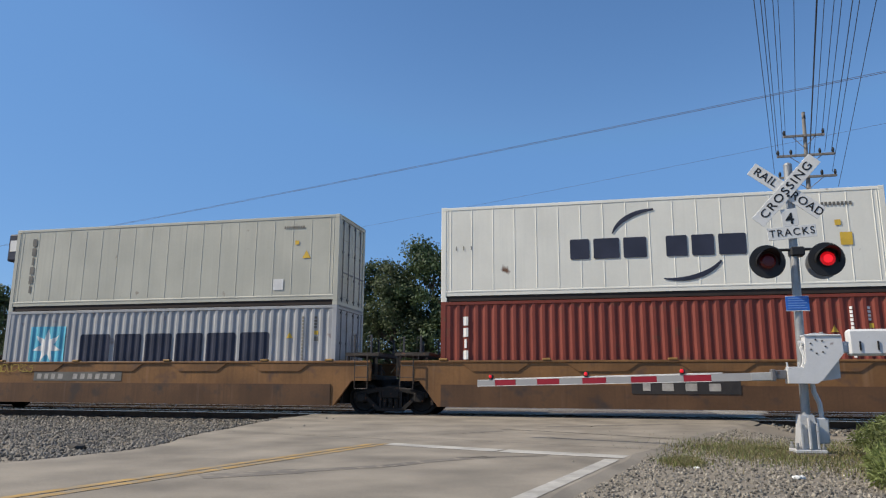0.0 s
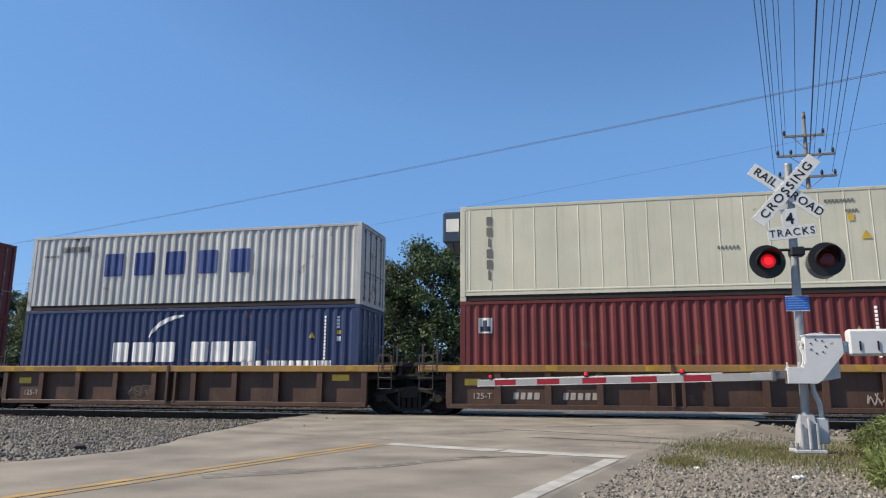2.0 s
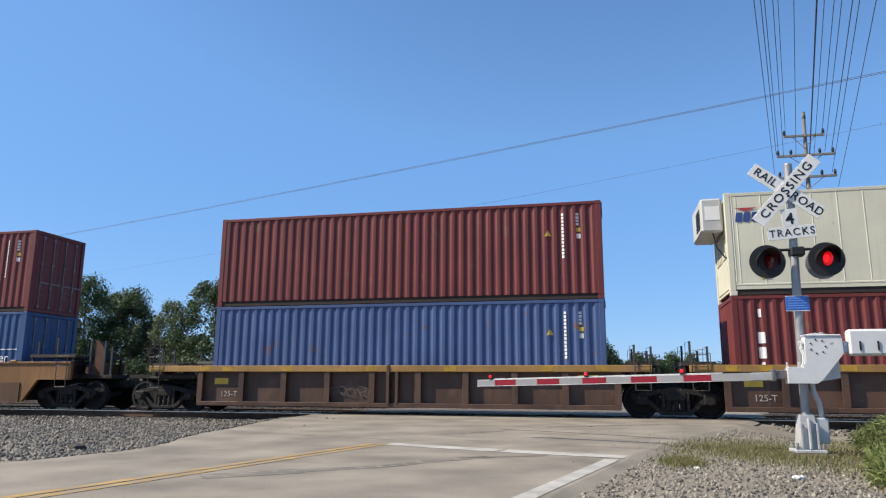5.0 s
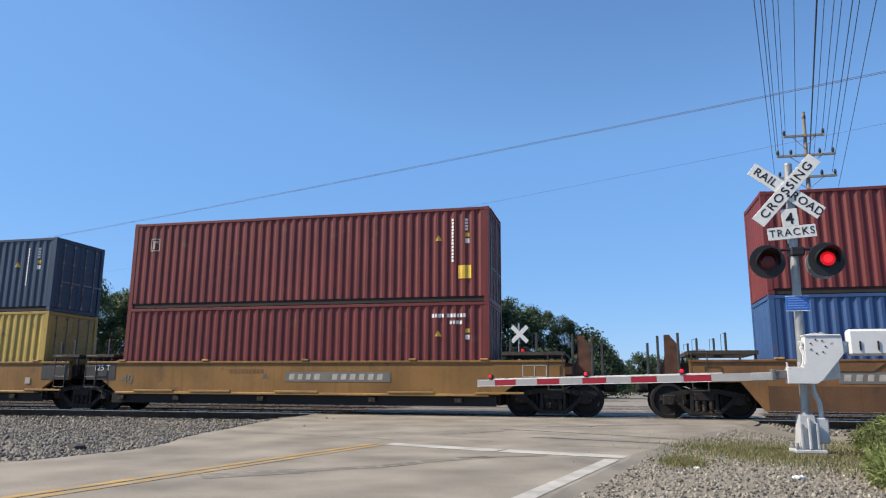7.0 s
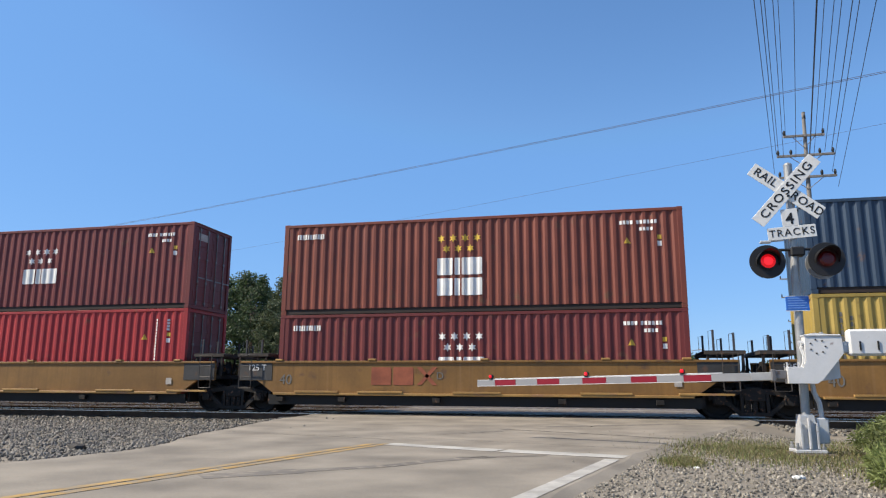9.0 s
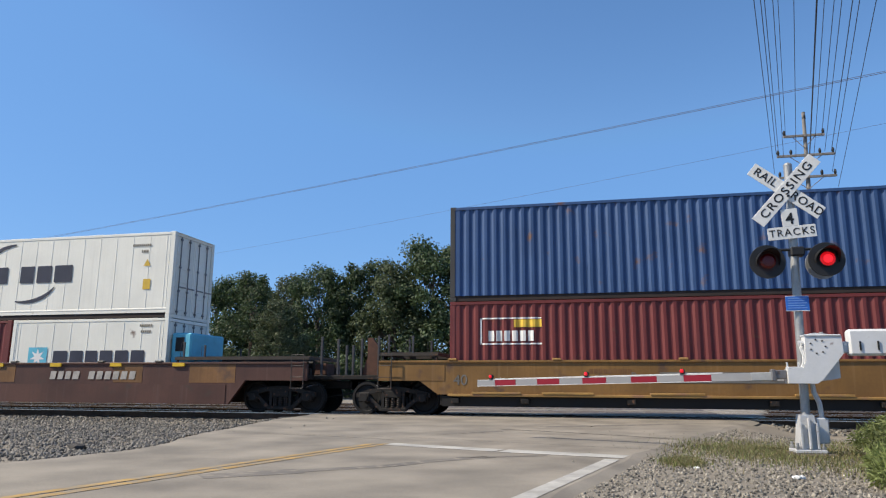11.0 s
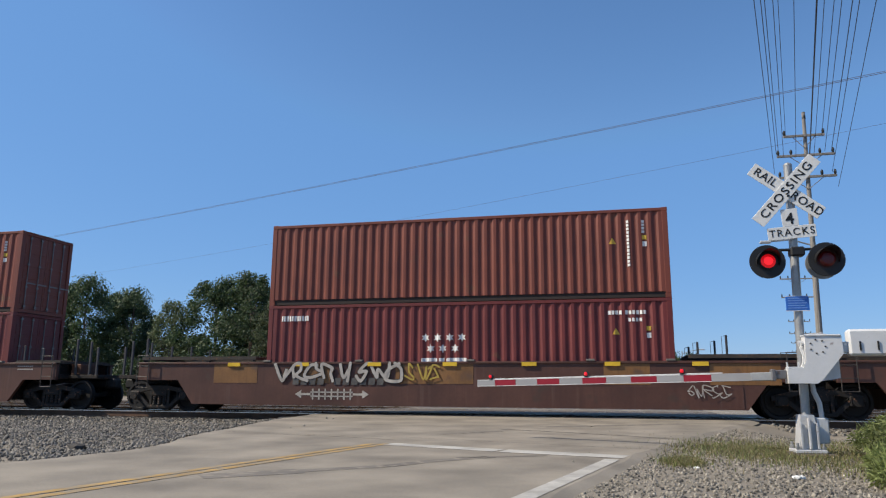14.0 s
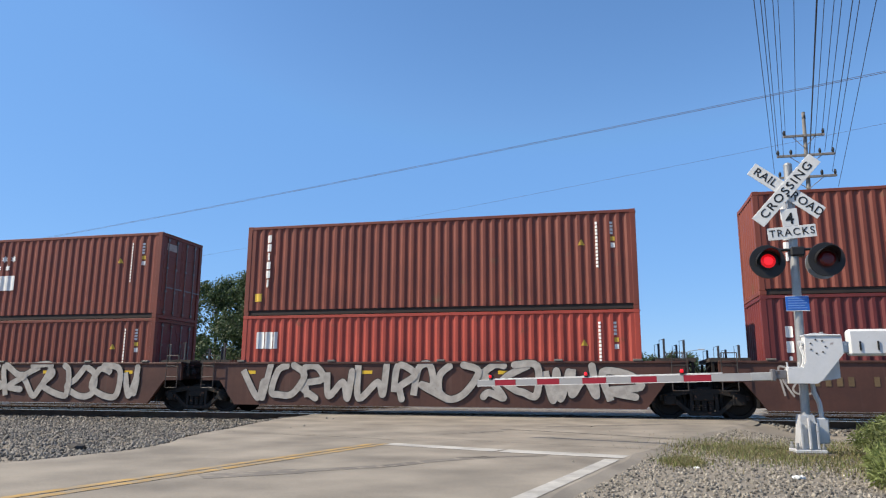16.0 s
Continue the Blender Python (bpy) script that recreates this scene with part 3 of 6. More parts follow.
def well_car(kind, at_x, label, left, right, L=L40):
    """A well for stacked containers that lie from x = 0 to L. left, right: (reach of the side, start of the low part, place of the truck or None, joint or coupler)."""
    car = thing("well_car", label, "railcar", (at_x, FACE, 0.0), "cars of the train")
    (el, cl, tl, jl), (er, cr, tr_, jr) = left, right
    colour = {"R": "car_panel", "Y": "car_yellow", "O": "car_ochre", "P": "car_brown", "B": "car_brown"}[kind]
    m = M[colour]
    for far in (0, 1):
        def put(name, s, mm, lab=""):
            o = part(name, s, mm, car, lab, at=(0, 0, 0) if not far else (0, BOX_W, 0))
            if far:
                o.scale = (1, -1, 1)
            return o
        if kind == "R":
            put("top_sill", Shape().box(-el, L + er, -0.26, -0.04, 1.24, 1.43, 0.012), M["sill_yellow"], "worn yellow top sill")
            put("side_wall", Shape().box(-0.35, L + 0.35, -0.08, -0.05, 0.28, 1.24), m, "dark rusty side panels")
            put("bottom_sill", Shape().box(-0.35, L + 0.35, -0.24, -0.04, 0.21, 0.34, 0.01), m)
            rib = cached(("rib", kind), lambda: Shape().prism([(-0.05, 0.34), (0.05, 0.34), (0.05, 1.24), (-0.05, 1.24)], -0.22, -0.08).box(-0.09, 0.09, -0.235, -0.22, 0.34, 1.24, 0.005), m)
            n = 9
            for i in range(n + 1):
                o = put("rib", rib, m)
                o.location.x = -0.28 + i * (L + 0.56) / n
            mid = put("rib", Shape().box(L / 2 - 0.24, L / 2 - 0.15, -0.29, -0.05, 0.3, 1.44, 0.01).box(L / 2 + 0.02, L / 2 + 0.11, -0.25, -0.05, 0.3, 1.24, 0.01), M["car_panel"])
            for xa in (-0.3, 0.5, 2.5, 5.2, 7.6, 10.4, 11.9):
                put("sill_patch", Shape().box(xa, xa + 0.35, -0.264, -0.2, 1.26, 1.41), M["patch_yellow"], "dirty yellow patch")
        else:
            z1, z0 = (1.53, 0.25) if kind in "BP" else ((1.56, 0.60) if kind == "Y" else (1.56, 0.25))
            zc = 0.98
            poly = [(-el, z1), (-el, zc), (-cl - 0.55, zc), (-cl, z0), (L + cr, z0), (L + cr + 0.55, zc), (L + er, zc), (L + er, z1)]
            put("side_wall", Shape().prism(poly[::-1], -0.16, -0.05), m)
            put("top_lip", Shape().box(-el, L + er, -0.20, -0.04, z1 - 0.05, z1 + 0.012, 0.008), m)
            if kind == "Y":
                put("ledge", Shape().box(0.0, L, -0.27, -0.05, 0.55, 0.62, 0.01), M["sill_yellow"], "pale dirty ledge")
                put("lower_sill", Shape().box(-0.2, L + 0.2, -0.12, -0.05, 0.27, 0.56), M["dark_iron"])
                for xa in (0.1, 2.1, 5.0, 8.6, 11.2):
                    put("step_pad", Shape().box(xa + 0.6, xa + 2.0, -0.29, -0.2, 0.62, 0.68, 0.008), M["sill_yellow"])
                    put("bracket", Shape().box(xa, xa + 0.22, -0.25, -0.1, 0.36, 0.50, 0.01), M["iron"])
                for xe in (-el, L + 0.12):
                    put("end_plate", Shape().box(xe, xe + (el - 0.12 if xe < 0 else er - 0.12), -0.172, -0.16, 0.99, z1 - 0.06), M["car_grey"] if (jl if xe < 0 else jr) == "joint" else m, "grey end plate")
            elif kind == "O":
                # Lower side slopes inward; its shade is painted as darker ochre.
                put("lower_plate", Shape().box(-cl + 0.1, L + cr - 0.1, -0.19, -0.16, z0, 0.88), M["ochre_low"], "lower side in ochre darkened for shade")
                for xa in (1.2, 4.2, 7.2, 10.0):
                    put("stiffener", Shape().prism([(xa - 0.55, z1 - 0.06), (xa - 0.2, z1 - 0.3), (xa + 1.1, z1 - 0.3), (xa + 1.45, z1 - 0.06)][::-1], -0.185, -0.16), m)
            elif kind == "P":
                put("lower_plate", Shape().box(-cl + 0.1, L + cr - 0.1, -0.175, -0.16, z0, 0.84), m)
                r = random.Random(int(-at_x))
                for xa, xw in ((-1.5, 1.3), (1.0, 1.2), (4.3, 2.3), (10.4, 1.1), (13.2, 1.6)):
                    if -el < xa and xa + xw < L + er:
                        put("repaint_patch", Shape().box(xa + r.uniform(-0.5, 0.5), xa + xw, -0.166, -0.15, 0.9, z1 - 0.06), M["car_ochre"], "ochre repainted patch")
                for i in range(7):
                    xa = -1.2 + i * 2.3
                    put("reflector", Shape().box(xa, xa + 0.42, -0.212, -0.15, z1 - 0.12, z1 - 0.01), M["reflector"])
            else:
                for xa in (0.2, 4.0, 8.2, 11.2):
                    put("reflector", Shape().box(xa, xa + 0.42, -0.166, -0.15, 1.18, 1.28), M["reflector"])
            for xa in (0.0, 3.0, 6.4, 9.8, L - 0.25):
                put("lock_pad", Shape().box(xa, xa + 0.24, -0.22, -0.06, z1 + 0.012, z1 + 0.07, 0.012), M["sill_yellow"] if kind in "YO" else M["ink_grey"])
    # ends
    for sgn, e, t, j in ((-1, el, tl, jl), (1, er, tr_, jr)):
        x = -e if sgn < 0 else L + e
        xi = -0.25 if sgn < 0 else L + 0.25
        a, b = sorted((x, xi))
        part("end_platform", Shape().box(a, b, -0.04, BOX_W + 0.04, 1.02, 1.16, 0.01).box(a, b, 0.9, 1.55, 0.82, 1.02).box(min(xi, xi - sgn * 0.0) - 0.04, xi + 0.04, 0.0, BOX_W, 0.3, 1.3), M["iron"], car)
        zw = {"R": 1.50, "B": 1.60, "P": 1.70}.get(kind, 1.80)
        w0, w1 = sorted((xi + sgn * 0.1, x + sgn * (0.2 if j == "joint" else 0.0)))
        wl = w1 - w0
        if kind == "R":
            wl = 0.9
            w0, w1 = (w0, w0 + wl) if sgn < 0 else (w1 - wl, w1)
        slat = cached(("slat", round(wl, 2)), lambda: Shape().box(0, wl, 0, 0.1, 0, 0.03), M["deck"])
        wk = part("walkway", Shape().box(w0, w1, -0.02, 0.03, zw - 0.08, zw + 0.01).box(w0, w0 + 0.05, 0.03, BOX_W - 0.03, zw - 0.08, zw - 0.005).box(w1 - 0.05, w1, 0.03, BOX_W - 0.03, zw - 0.08, zw - 0.005).box(w0, w1, BOX_W - 0.03, BOX_W + 0.02, zw - 0.08, zw + 0.01), M["deck"], car, "raised steel walkway over the car's end")
        for i in range(12):
            part("slat", slat, M["deck"], wk, at=(w0, 0.08 + i * 0.19, zw))
        for px_, py_ in ((w0 + 0.08, 0.0), (w1 - 0.08, 0.0), (w0 + 0.08, BOX_W - 0.06), (w1 - 0.08, BOX_W - 0.06)):
            part("walkway_post", Shape().prism([(px_ - 0.05, 1.12), (px_ + 0.05, 1.12), (px_ + 0.03, zw - 0.07), (px_ - 0.03, zw - 0.07)][::-1], py_, py_ + 0.06), M["iron"], car)
        rr = random.Random(int(abs(at_x) * 7 + sgn))
        for px_ in (w0 + 0.25, w0 + 0.25 + min(0.75, wl * 0.5)):
            hh = rr.uniform(0.35, 0.6)
            for py_ in (0.06, BOX_W - 0.1):
                part("stanchion", Shape().box(px_ - 0.03, px_ + 0.03, py_, py_ + 0.05, zw, zw + hh, 0.008).path([(px_ - 0.03, py_ + 0.02, zw + hh - 0.02), (px_ - 0.12, py_ + 0.02, zw + hh - 0.04), (px_ - 0.12, py_ + 0.02, zw)], 0.008, 5), M["steel_dark"], car)
        # pipes, boxes and brackets under the walkway
        for q in range(7):
            bx, by, bz = rr.uniform(w0 + 0.1, w1 - 0.1), rr.uniform(0.05, 1.6), rr.uniform(1.16, 1.2)
            if q % 3 == 0:
                part("valve", Shape().tube((bx, by, bz), (bx, by, bz + rr.uniform(0.2, 0.4)), rr.uniform(0.06, 0.11), 10), M["iron"], car)
            elif q % 3 == 1:
                part("bracket_box", Shape().box(bx - 0.12, bx + 0.12, by, by + 0.2, 1.16, bz + rr.uniform(0.12, 0.35), 0.02), M[rr.choice(("iron", "deck", "car_grey"))], car)
            else:
                part("pipe", Shape().path([(bx - 0.25, by, 1.18), (bx - 0.2, by, bz + 0.28), (bx + 0.2, by, bz + 0.25), (bx + 0.3, by, 1.18)], 0.022, 6), M["iron"], car)
        part("ladder", ladder_shape(x - (0.45 if sgn > 0 else -0.05), 0.75, 1.75 if kind != "R" else 1.7), M["grab"], car)
        if j == "joint":
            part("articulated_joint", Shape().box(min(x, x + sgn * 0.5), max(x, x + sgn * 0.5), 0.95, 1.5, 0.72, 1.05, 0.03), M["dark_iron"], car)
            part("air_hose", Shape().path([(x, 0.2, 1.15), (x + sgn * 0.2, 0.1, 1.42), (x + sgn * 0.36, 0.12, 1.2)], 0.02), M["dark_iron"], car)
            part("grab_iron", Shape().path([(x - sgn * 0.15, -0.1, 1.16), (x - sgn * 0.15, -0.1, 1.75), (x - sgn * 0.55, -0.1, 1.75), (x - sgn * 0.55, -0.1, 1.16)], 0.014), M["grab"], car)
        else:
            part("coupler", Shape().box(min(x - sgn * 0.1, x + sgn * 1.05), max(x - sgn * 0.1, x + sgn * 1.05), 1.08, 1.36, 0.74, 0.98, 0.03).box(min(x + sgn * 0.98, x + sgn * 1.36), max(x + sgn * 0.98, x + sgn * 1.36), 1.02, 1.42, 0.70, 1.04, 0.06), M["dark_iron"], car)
            part("brake_hose", Shape().path([(x, 0.9, 0.85), (x + sgn * 0.3, 0.85, 0.5), (x + sgn * 1.2, 0.9, 0.6)], 0.022), M["dark_iron"], car)
            part("air_reservoir", Shape().lathe([(-0.45, 0.02), (-0.42, 0.15), (0.42, 0.15), (0.45, 0.02)], (x - sgn * 1.0, 1.7, 1.5), "x", 14), M["dark_iron"], car)
            part("brake_valve", Shape().box(x - sgn * 0.6 - 0.2, x - sgn * 0.6 + 0.2, 0.5, 0.9, 1.16, 1.55, 0.04), M["iron"], car)
            if kind == "R":
                part("brake_wheel", brake_wheel_shape(x + sgn * 0.43, 0.45, 2.02 if kind == "R" else 1.78), M["iron"], car, "spoked hand-brake wheel")
            xs = x + sgn * 0.45
            pa, pb = sorted((x - sgn * 0.1, x + sgn * 1.15))
            part("draft_platform", Shape().box(pa, pb, 0.40, 2.04, 1.03, 1.15, 0.01), M["iron"], car, "low platform over the coupler")
            part("equipment_box", Shape().box(x + sgn * 0.12 - 0.2, x + sgn * 0.12 + 0.2, 0.6, 1.3, 1.15, 1.52, 0.03), M["rusty_iron"], car)
            if kind in "OY":
                part("brake_stand", Shape().prism([(xs - 0.3, 1.16), (xs + 0.3, 1.16), (xs + 0.22, 2.05), (xs + 0.02, 2.3), (xs - 0.12, 2.3), (xs - 0.12, 1.7)][::-1], 0.5, 0.62), M["rusty_iron"], car, "rusty brake stand on the car's end")
            if kind != "R":
                for dx, dz in ((-0.25 * sgn, 0.5), (0.30 * sgn, 0.42), (0.58 * sgn, 0.22)):
                    part("end_post", Shape().box(xs + dx - 0.035, xs + dx + 0.035, 0.45, 0.52, 1.15, 1.85 + dz, 0.01), M["steel_dark"], car)
            part("uncoupling_lever", Shape().path([(x, -0.1, 0.8), (x + sgn * 0.12, 0.1, 0.85), (x + sgn * 0.12, 1.1, 0.85)], 0.014), M["bar"], car)
        if t is not None:
            truck(car, -t if sgn < 0 else L + t)
    MOVING.append((car, Matrix.Translation((at_x, FACE, 0.0))))
    return car


JOINT_L = (1.2, 0.05, 1.58, "joint")     # carries the shared truck
JOINT_R = (1.2, 0.05, None, "joint")
END = (2.15, 0.32, 1.78, "coupler")
P_L = (3.2, 1.75, 3.6, "joint")
P_R = (3.2, 1.75, None, "joint")
P_END = (5.0, 2.4, 4.0, "coupler")


def car_marks(car, kind, y, number_x, dark=True):
    """Bars for the reporting marks and small print on a car's side."""
    if dark:
        decal_on(car, "number_panel", [rect(number_x - 0.12, number_x + 3.25, 0.95, 1.24)], "ink_grey", y)
    decal_on(car, "number_mark", blocks(number_x, 1.01, 0.17, [0.17, 0.15, 0.15, 0.19, -0.16, 0.17, 0.17, 0.17, 0.17, 0.17, 0.17], 0.115, 0.15), "tag_white", y - 0.004)


def decal_on(car, name, polys, ink, y):
    o = decal(name, polys, M[ink], car)
    for q in o if isinstance(o, list) else [o]:
        q.location.y = y
    return o


def side_words(car, text, size, ink, x, z, y):
    return words("stencil", text, size, M[ink], car, (x, y, z))


# stacks, from the head of the train: place of the container's rear end at the start, floor height, lower box height
BASE = 0.41


def stack(x):
    return lambda z: (x, FACE, z)


def build_train():
    z0 = BASE
    # two ochre cars coupled as one set
    car = well_car("O", -4.86, "ochre yellow double-stack well car, painted darker below for shade", JOINT_L, END)
    decal_on(car, "number_panel", [rect(5.4, 8.2, 0.66, 1.02)], "tag_black", -0.20)
    decal_on(car, "number_mark", blocks(5.7, 0.74, 0.2, [0.2, 0.3, 0.3, 0.3], 0.3), "tag_white", -0.206)
    c = container(L40, HC, "rust_red", "rust red corrugated container in a well car", (-4.86, FACE, z0))
    upright_bars(c, L40, HC, 5, "ink_white", 0.62, 0.26, 0.33, 0.45)
    small_print(c, L40, HC, False)
    c = container(L40, HC, "white", "white refrigerated container with dark blue emblem, stacked on top", (-4.86, FACE, z0 + HC), True)
    logo_arcs(c, L40, HC, 3.85, 1.15, 1.06, "ink_dark", True)
    decal("inspection_sticker", [rect(11.0, 11.3, 1.3, 1.65), rect(10.9, 11.05, 1.85, 2.0)], M["ink_yellow"], c)
    decal("serial_mark", bars(10.6, 2.4, 0.1, 8, 0.07, 0.03) + bars(0.45, 1.55, 0.12, 3, 0.03, 0.2), M["ink_grey"], c)

    car = well_car("O", -20.36, "ochre yellow double-stack well car with graffiti scrawl", END, JOINT_R)
    car_marks(car, "O", -0.165, 1.65)
    graffiti(car, -0.4, 1.5, 1.22, 1.5, -0.17, 9, 4, "tag_yellow", None, 0.022, "thin yellow tag")
    c = container(L40, HC, "grey", "grey corrugated container with dark bar lettering and pale blue square", (-20.36, FACE, z0))
    pr = corrugation(0.12, L40 - 0.12)
    decal("emblem_square", [rect(1.05, 2.45, 1.0, 2.35)], M["ink_teal"], c, pr)
    decal("emblem", [star(1.75, 1.68, 0.6, 7, 0.42)], M["ink_white"], c, pr, 0.008)
    decal("lettering", blocks(3.05, 1.05, 1.02, [1.15, 1.0, 0.95, 0.95, 1.0, 1.0], 0.17), M["ink_dark"], c, pr)
    small_print(c, L40, HC, False, "ink_grey")
    c = container(L40, HC, "grey_white", "grey-white refrigerated container with upright grey lettering", (-20.36, FACE, z0 + HC), True, genset="ink_dark")
    upright_bars(c, L40, HC, 6, "ink_grey", 0.65, 0.27, 0.33, 0.35, True)
    decal("serial_mark", bars(10.3, 2.48, 0.08, 9, 0.06, 0.02), M["ink_grey"], c)
    decal("warning_sticker", [triangle(11.1, 1.5, 0.28), rect(10.7, 10.83, 1.95, 2.08)], M["ink_yellow"], c)
    decal("inspection_sticker", [rect(10.0, 10.35, 0.5, 0.85)], M["ink_white"], c)

    # five ribbed wells with yellow sills
    for x, lo, hi, kl, kr in ((-39.80, "a", "a", JOINT_L, END), (-55.14, "b", "b", JOINT_L, JOINT_R), (-70.45, "c", "c", JOINT_L, JOINT_R),
                              (-85.88, "d", "d", JOINT_L, JOINT_R), (-101.45, "e", "e", END, JOINT_R)):
        car = well_car("R", x, "ribbed rusty well car with worn yellow top sill", kl, kr)
        decal_on(car, "yellow_plate", [rect(0.15, 0.62, 0.86, 1.05), rect(11.4, 11.95, 0.98, 1.16)], "ink_yellow", -0.085)
        side_words(car, "125-T", 0.24, "tag_white", 0.66, 0.56, -0.09)
        if lo == "a":
            decal_on(car, "number_mark", blocks(1.55, 0.48, 0.19, [0.15, 0.13, 0.13, 0.15], 0.06, 0.12) + blocks(2.95, 0.48, 0.19, [0.14] * 5, 0.06, 0.12), "tag_white", -0.085)
            graffiti(car, 10.6, 11.9, 0.42, 0.72, -0.09, 6, 9, "tag_white", None, 0.03, "thin white tag")
        else:
            graffiti(car, 4.0, 5.2, 0.5, 0.8, -0.09, 4, int(-x), "tag_grey", None, 0.03)
    # loads of the ribbed wells
    x = -39.80
    c = container(L40, HC, "maroon", "maroon corrugated container with small square logo plate", (x, FACE, z0))
    decal("logo_plate", [rect(0.55, 0.95, 1.95, 2.4)], M["ink_white"], c, pr)
    decal("logo_plate_dark", [rect(0.6, 0.9, 2.0, 2.15), rect(0.68, 0.8, 2.15, 2.33)], M["ink_dark"], c, pr, 0.008)
    small_print(c, L40, HC, False)
    decal("hazard_sticker", [rect(11.35, 11.85, 0.98, 1.16)], M["ink_yellow"], c, pr)
    c = container(L40, HC, "cream", "cream refrigerated container with upright dark lettering", (x, FACE, z0 + HC), True, genset="steel_blue")
    upright_bars(c, L40, HC, 6, "ink_grey", 0.75, 0.27, 0.33, 0.35, True)
    decal("serial_mark", bars(10.1, 2.48, 0.09, 8, 0.07, 0.025) + bars(10.6, 2.2, 0.08, 4, 0.06, 0.02) + bars(7.3, 1.3, 0.1, 6, 0.05, 0.05), M["ink_grey"], c)
    decal("warning_sticker", [triangle(11.05, 1.45, 0.27), rect(10.65, 10.8, 1.95, 2.15)], M["ink_yellow"], c)

    x = -55.14
    c = container(L40, HC, "navy", "navy corrugated container with white bar lettering", (x, FACE, z0))
    logo_arcs(c, L40, HC, 3.6, 1.15, 1.14, "ink_white", False)
    decal("sub_lettering", blocks(8.3, 0.98, 0.20, [0.2, 0.2, 0.2, -0.12] + [0.2] * 9, 0.04), M["ink_white"], c, pr)
    small_print(c, L40, HC, False)
    c = container(L40, STD, "silver", "light grey corrugated container with large blue letters", (x, FACE, z0 + HC))
    decal("lettering", [p for i in range(5) for p in blocks(2.95 + i * 1.18, 1.12, 0.78, [0.72], 0)], M["ink_blue"], c, pr)
    decal("address_mark", bars(1.2, 2.0, 0.2, 6, 0.14, 0.05) + bars(0.5, 1.85, 0.07, 8, 0.05, 0.03), M["ink_grey"], c, pr)

    x = -70.45
    for z in (z0, z0 + HC):
        c = container(L40, HC, "maroon", "maroon corrugated container with white stars and bars", (x, FACE, z))
        web_bars(c, L40, HC)
        stars_and_bars(c, L40, HC, 5.1, 0.95)
        small_print(c, L40, HC, False, "ink_white", False)

    x = -85.88
    c = container(L40, HC, "maroon", "maroon corrugated container with upright white lettering", (x, FACE, z0))
    upright_bars(c, L40, HC, 3, "ink_white", 0.55, 0.30, 0.40, 1.0)
    decal("lettering", [rect(0.66, 0.73, 2.3, 2.52)], M["ink_white"], c, pr)
    small_print(c, L40, HC, False)
    decal("hazard_sticker", [rect(10.85, 11.25, 0.95, 1.15)], M["ink_yellow"], c, pr)
    c = container(L40, HC, "cream", "cream refrigerated container with small red and blue logo", (x, FACE, z0 + HC), True, genset="silver")
    decal("lettering", blocks(0.25, 2.05, 0.27, [0.17, 0.17, 0.14], 0.04, 0.15), M["ink_blue"], c)
    decal("emblem", [[(0.25, 2.45), (0.85, 2.45), (0.7, 2.4), (0.55, 2.34), (0.4, 2.4)]], M["ink_red"], c)
    decal("hazard_sticker", [rect(0.8, 1.05, 0.45, 0.72)], M["ink_yellow"], c)
    decal("serial_mark", bars(10.3, 2.55, 0.08, 9, 0.06, 0.02) + bars(10.35, 2.4, 0.08, 4, 0.05, 0.02), M["ink_grey"], c)
    decal("warning_sticker", [triangle(11.0, 1.55, 0.27), rect(11.5, 11.62, 1.95, 2.12)], M["ink_yellow"], c)

    x = -101.45
    c = container(L40, HC, "royal", "royal blue corrugated container", (x, FACE, z0))
    small_print(c, L40, HC, False)
    c = container(L40, HC, "maroon", "faded red corrugated container", (x, FACE, z0 + HC))
    small_print(c, L40, HC, False)

    # one ochre car on its own
    x = -120.92
    car = well_car("O", x, "ochre yellow well car with weathered side", END, END)
    car_marks(car, "O", -0.165, 1.6)
    c = container(L40, HC, "blue", "blue corrugated container with white bar lettering", (x, FACE, z0))
    logo_arcs(c, L40, HC, 3.9, 1.15, 1.1, "ink_white", False)
    decal("frame_line", [rect(8.95, 11.95, 1.02, 1.05), rect(8.95, 8.98, 1.05, 1.58), rect(8.95, 11.95, 1.58, 1.61)], M["ink_white"], c, pr)
    o = words("lettering", "eco container", 0.42, M["ink_white"], c, (10.45, -0.006, 1.30))
    c = container(L40, HC, "maroon", "maroon corrugated container with upright white lettering", (x, FACE, z0 + HC))
    upright_bars(c, L40, HC, 3, "ink_white", 0.55, 0.30, 0.40, 0.8)
    small_print(c, L40, HC, False)

    # five smooth yellow wells
    cols = [(-140.73, "A", JOINT_L, END), (-156.00, "E", JOINT_L, JOINT_R), (-171.34, "D", JOINT_L, JOINT_R), (-186.82, "C", JOINT_L, JOINT_R), (-202.2, "B", END, JOINT_R)]
    for x, letter, kl, kr in cols:
        car = well_car("Y", x, "smooth yellow well car with grey end plates", kl, kr)
        side_words(car, "40", 0.42, "ink_grey", 0.35, 1.0, -0.168)
        side_words(car, letter, 0.30, "ink_grey", 5.2, 1.12, -0.168)
        if kl is JOINT_L:
            side_words(car, "125 T", 0.26, "ink_white", -0.62, 1.36, -0.18)
        if letter in "AB":
            car_marks(car, "Y", -0.165, 6.0)
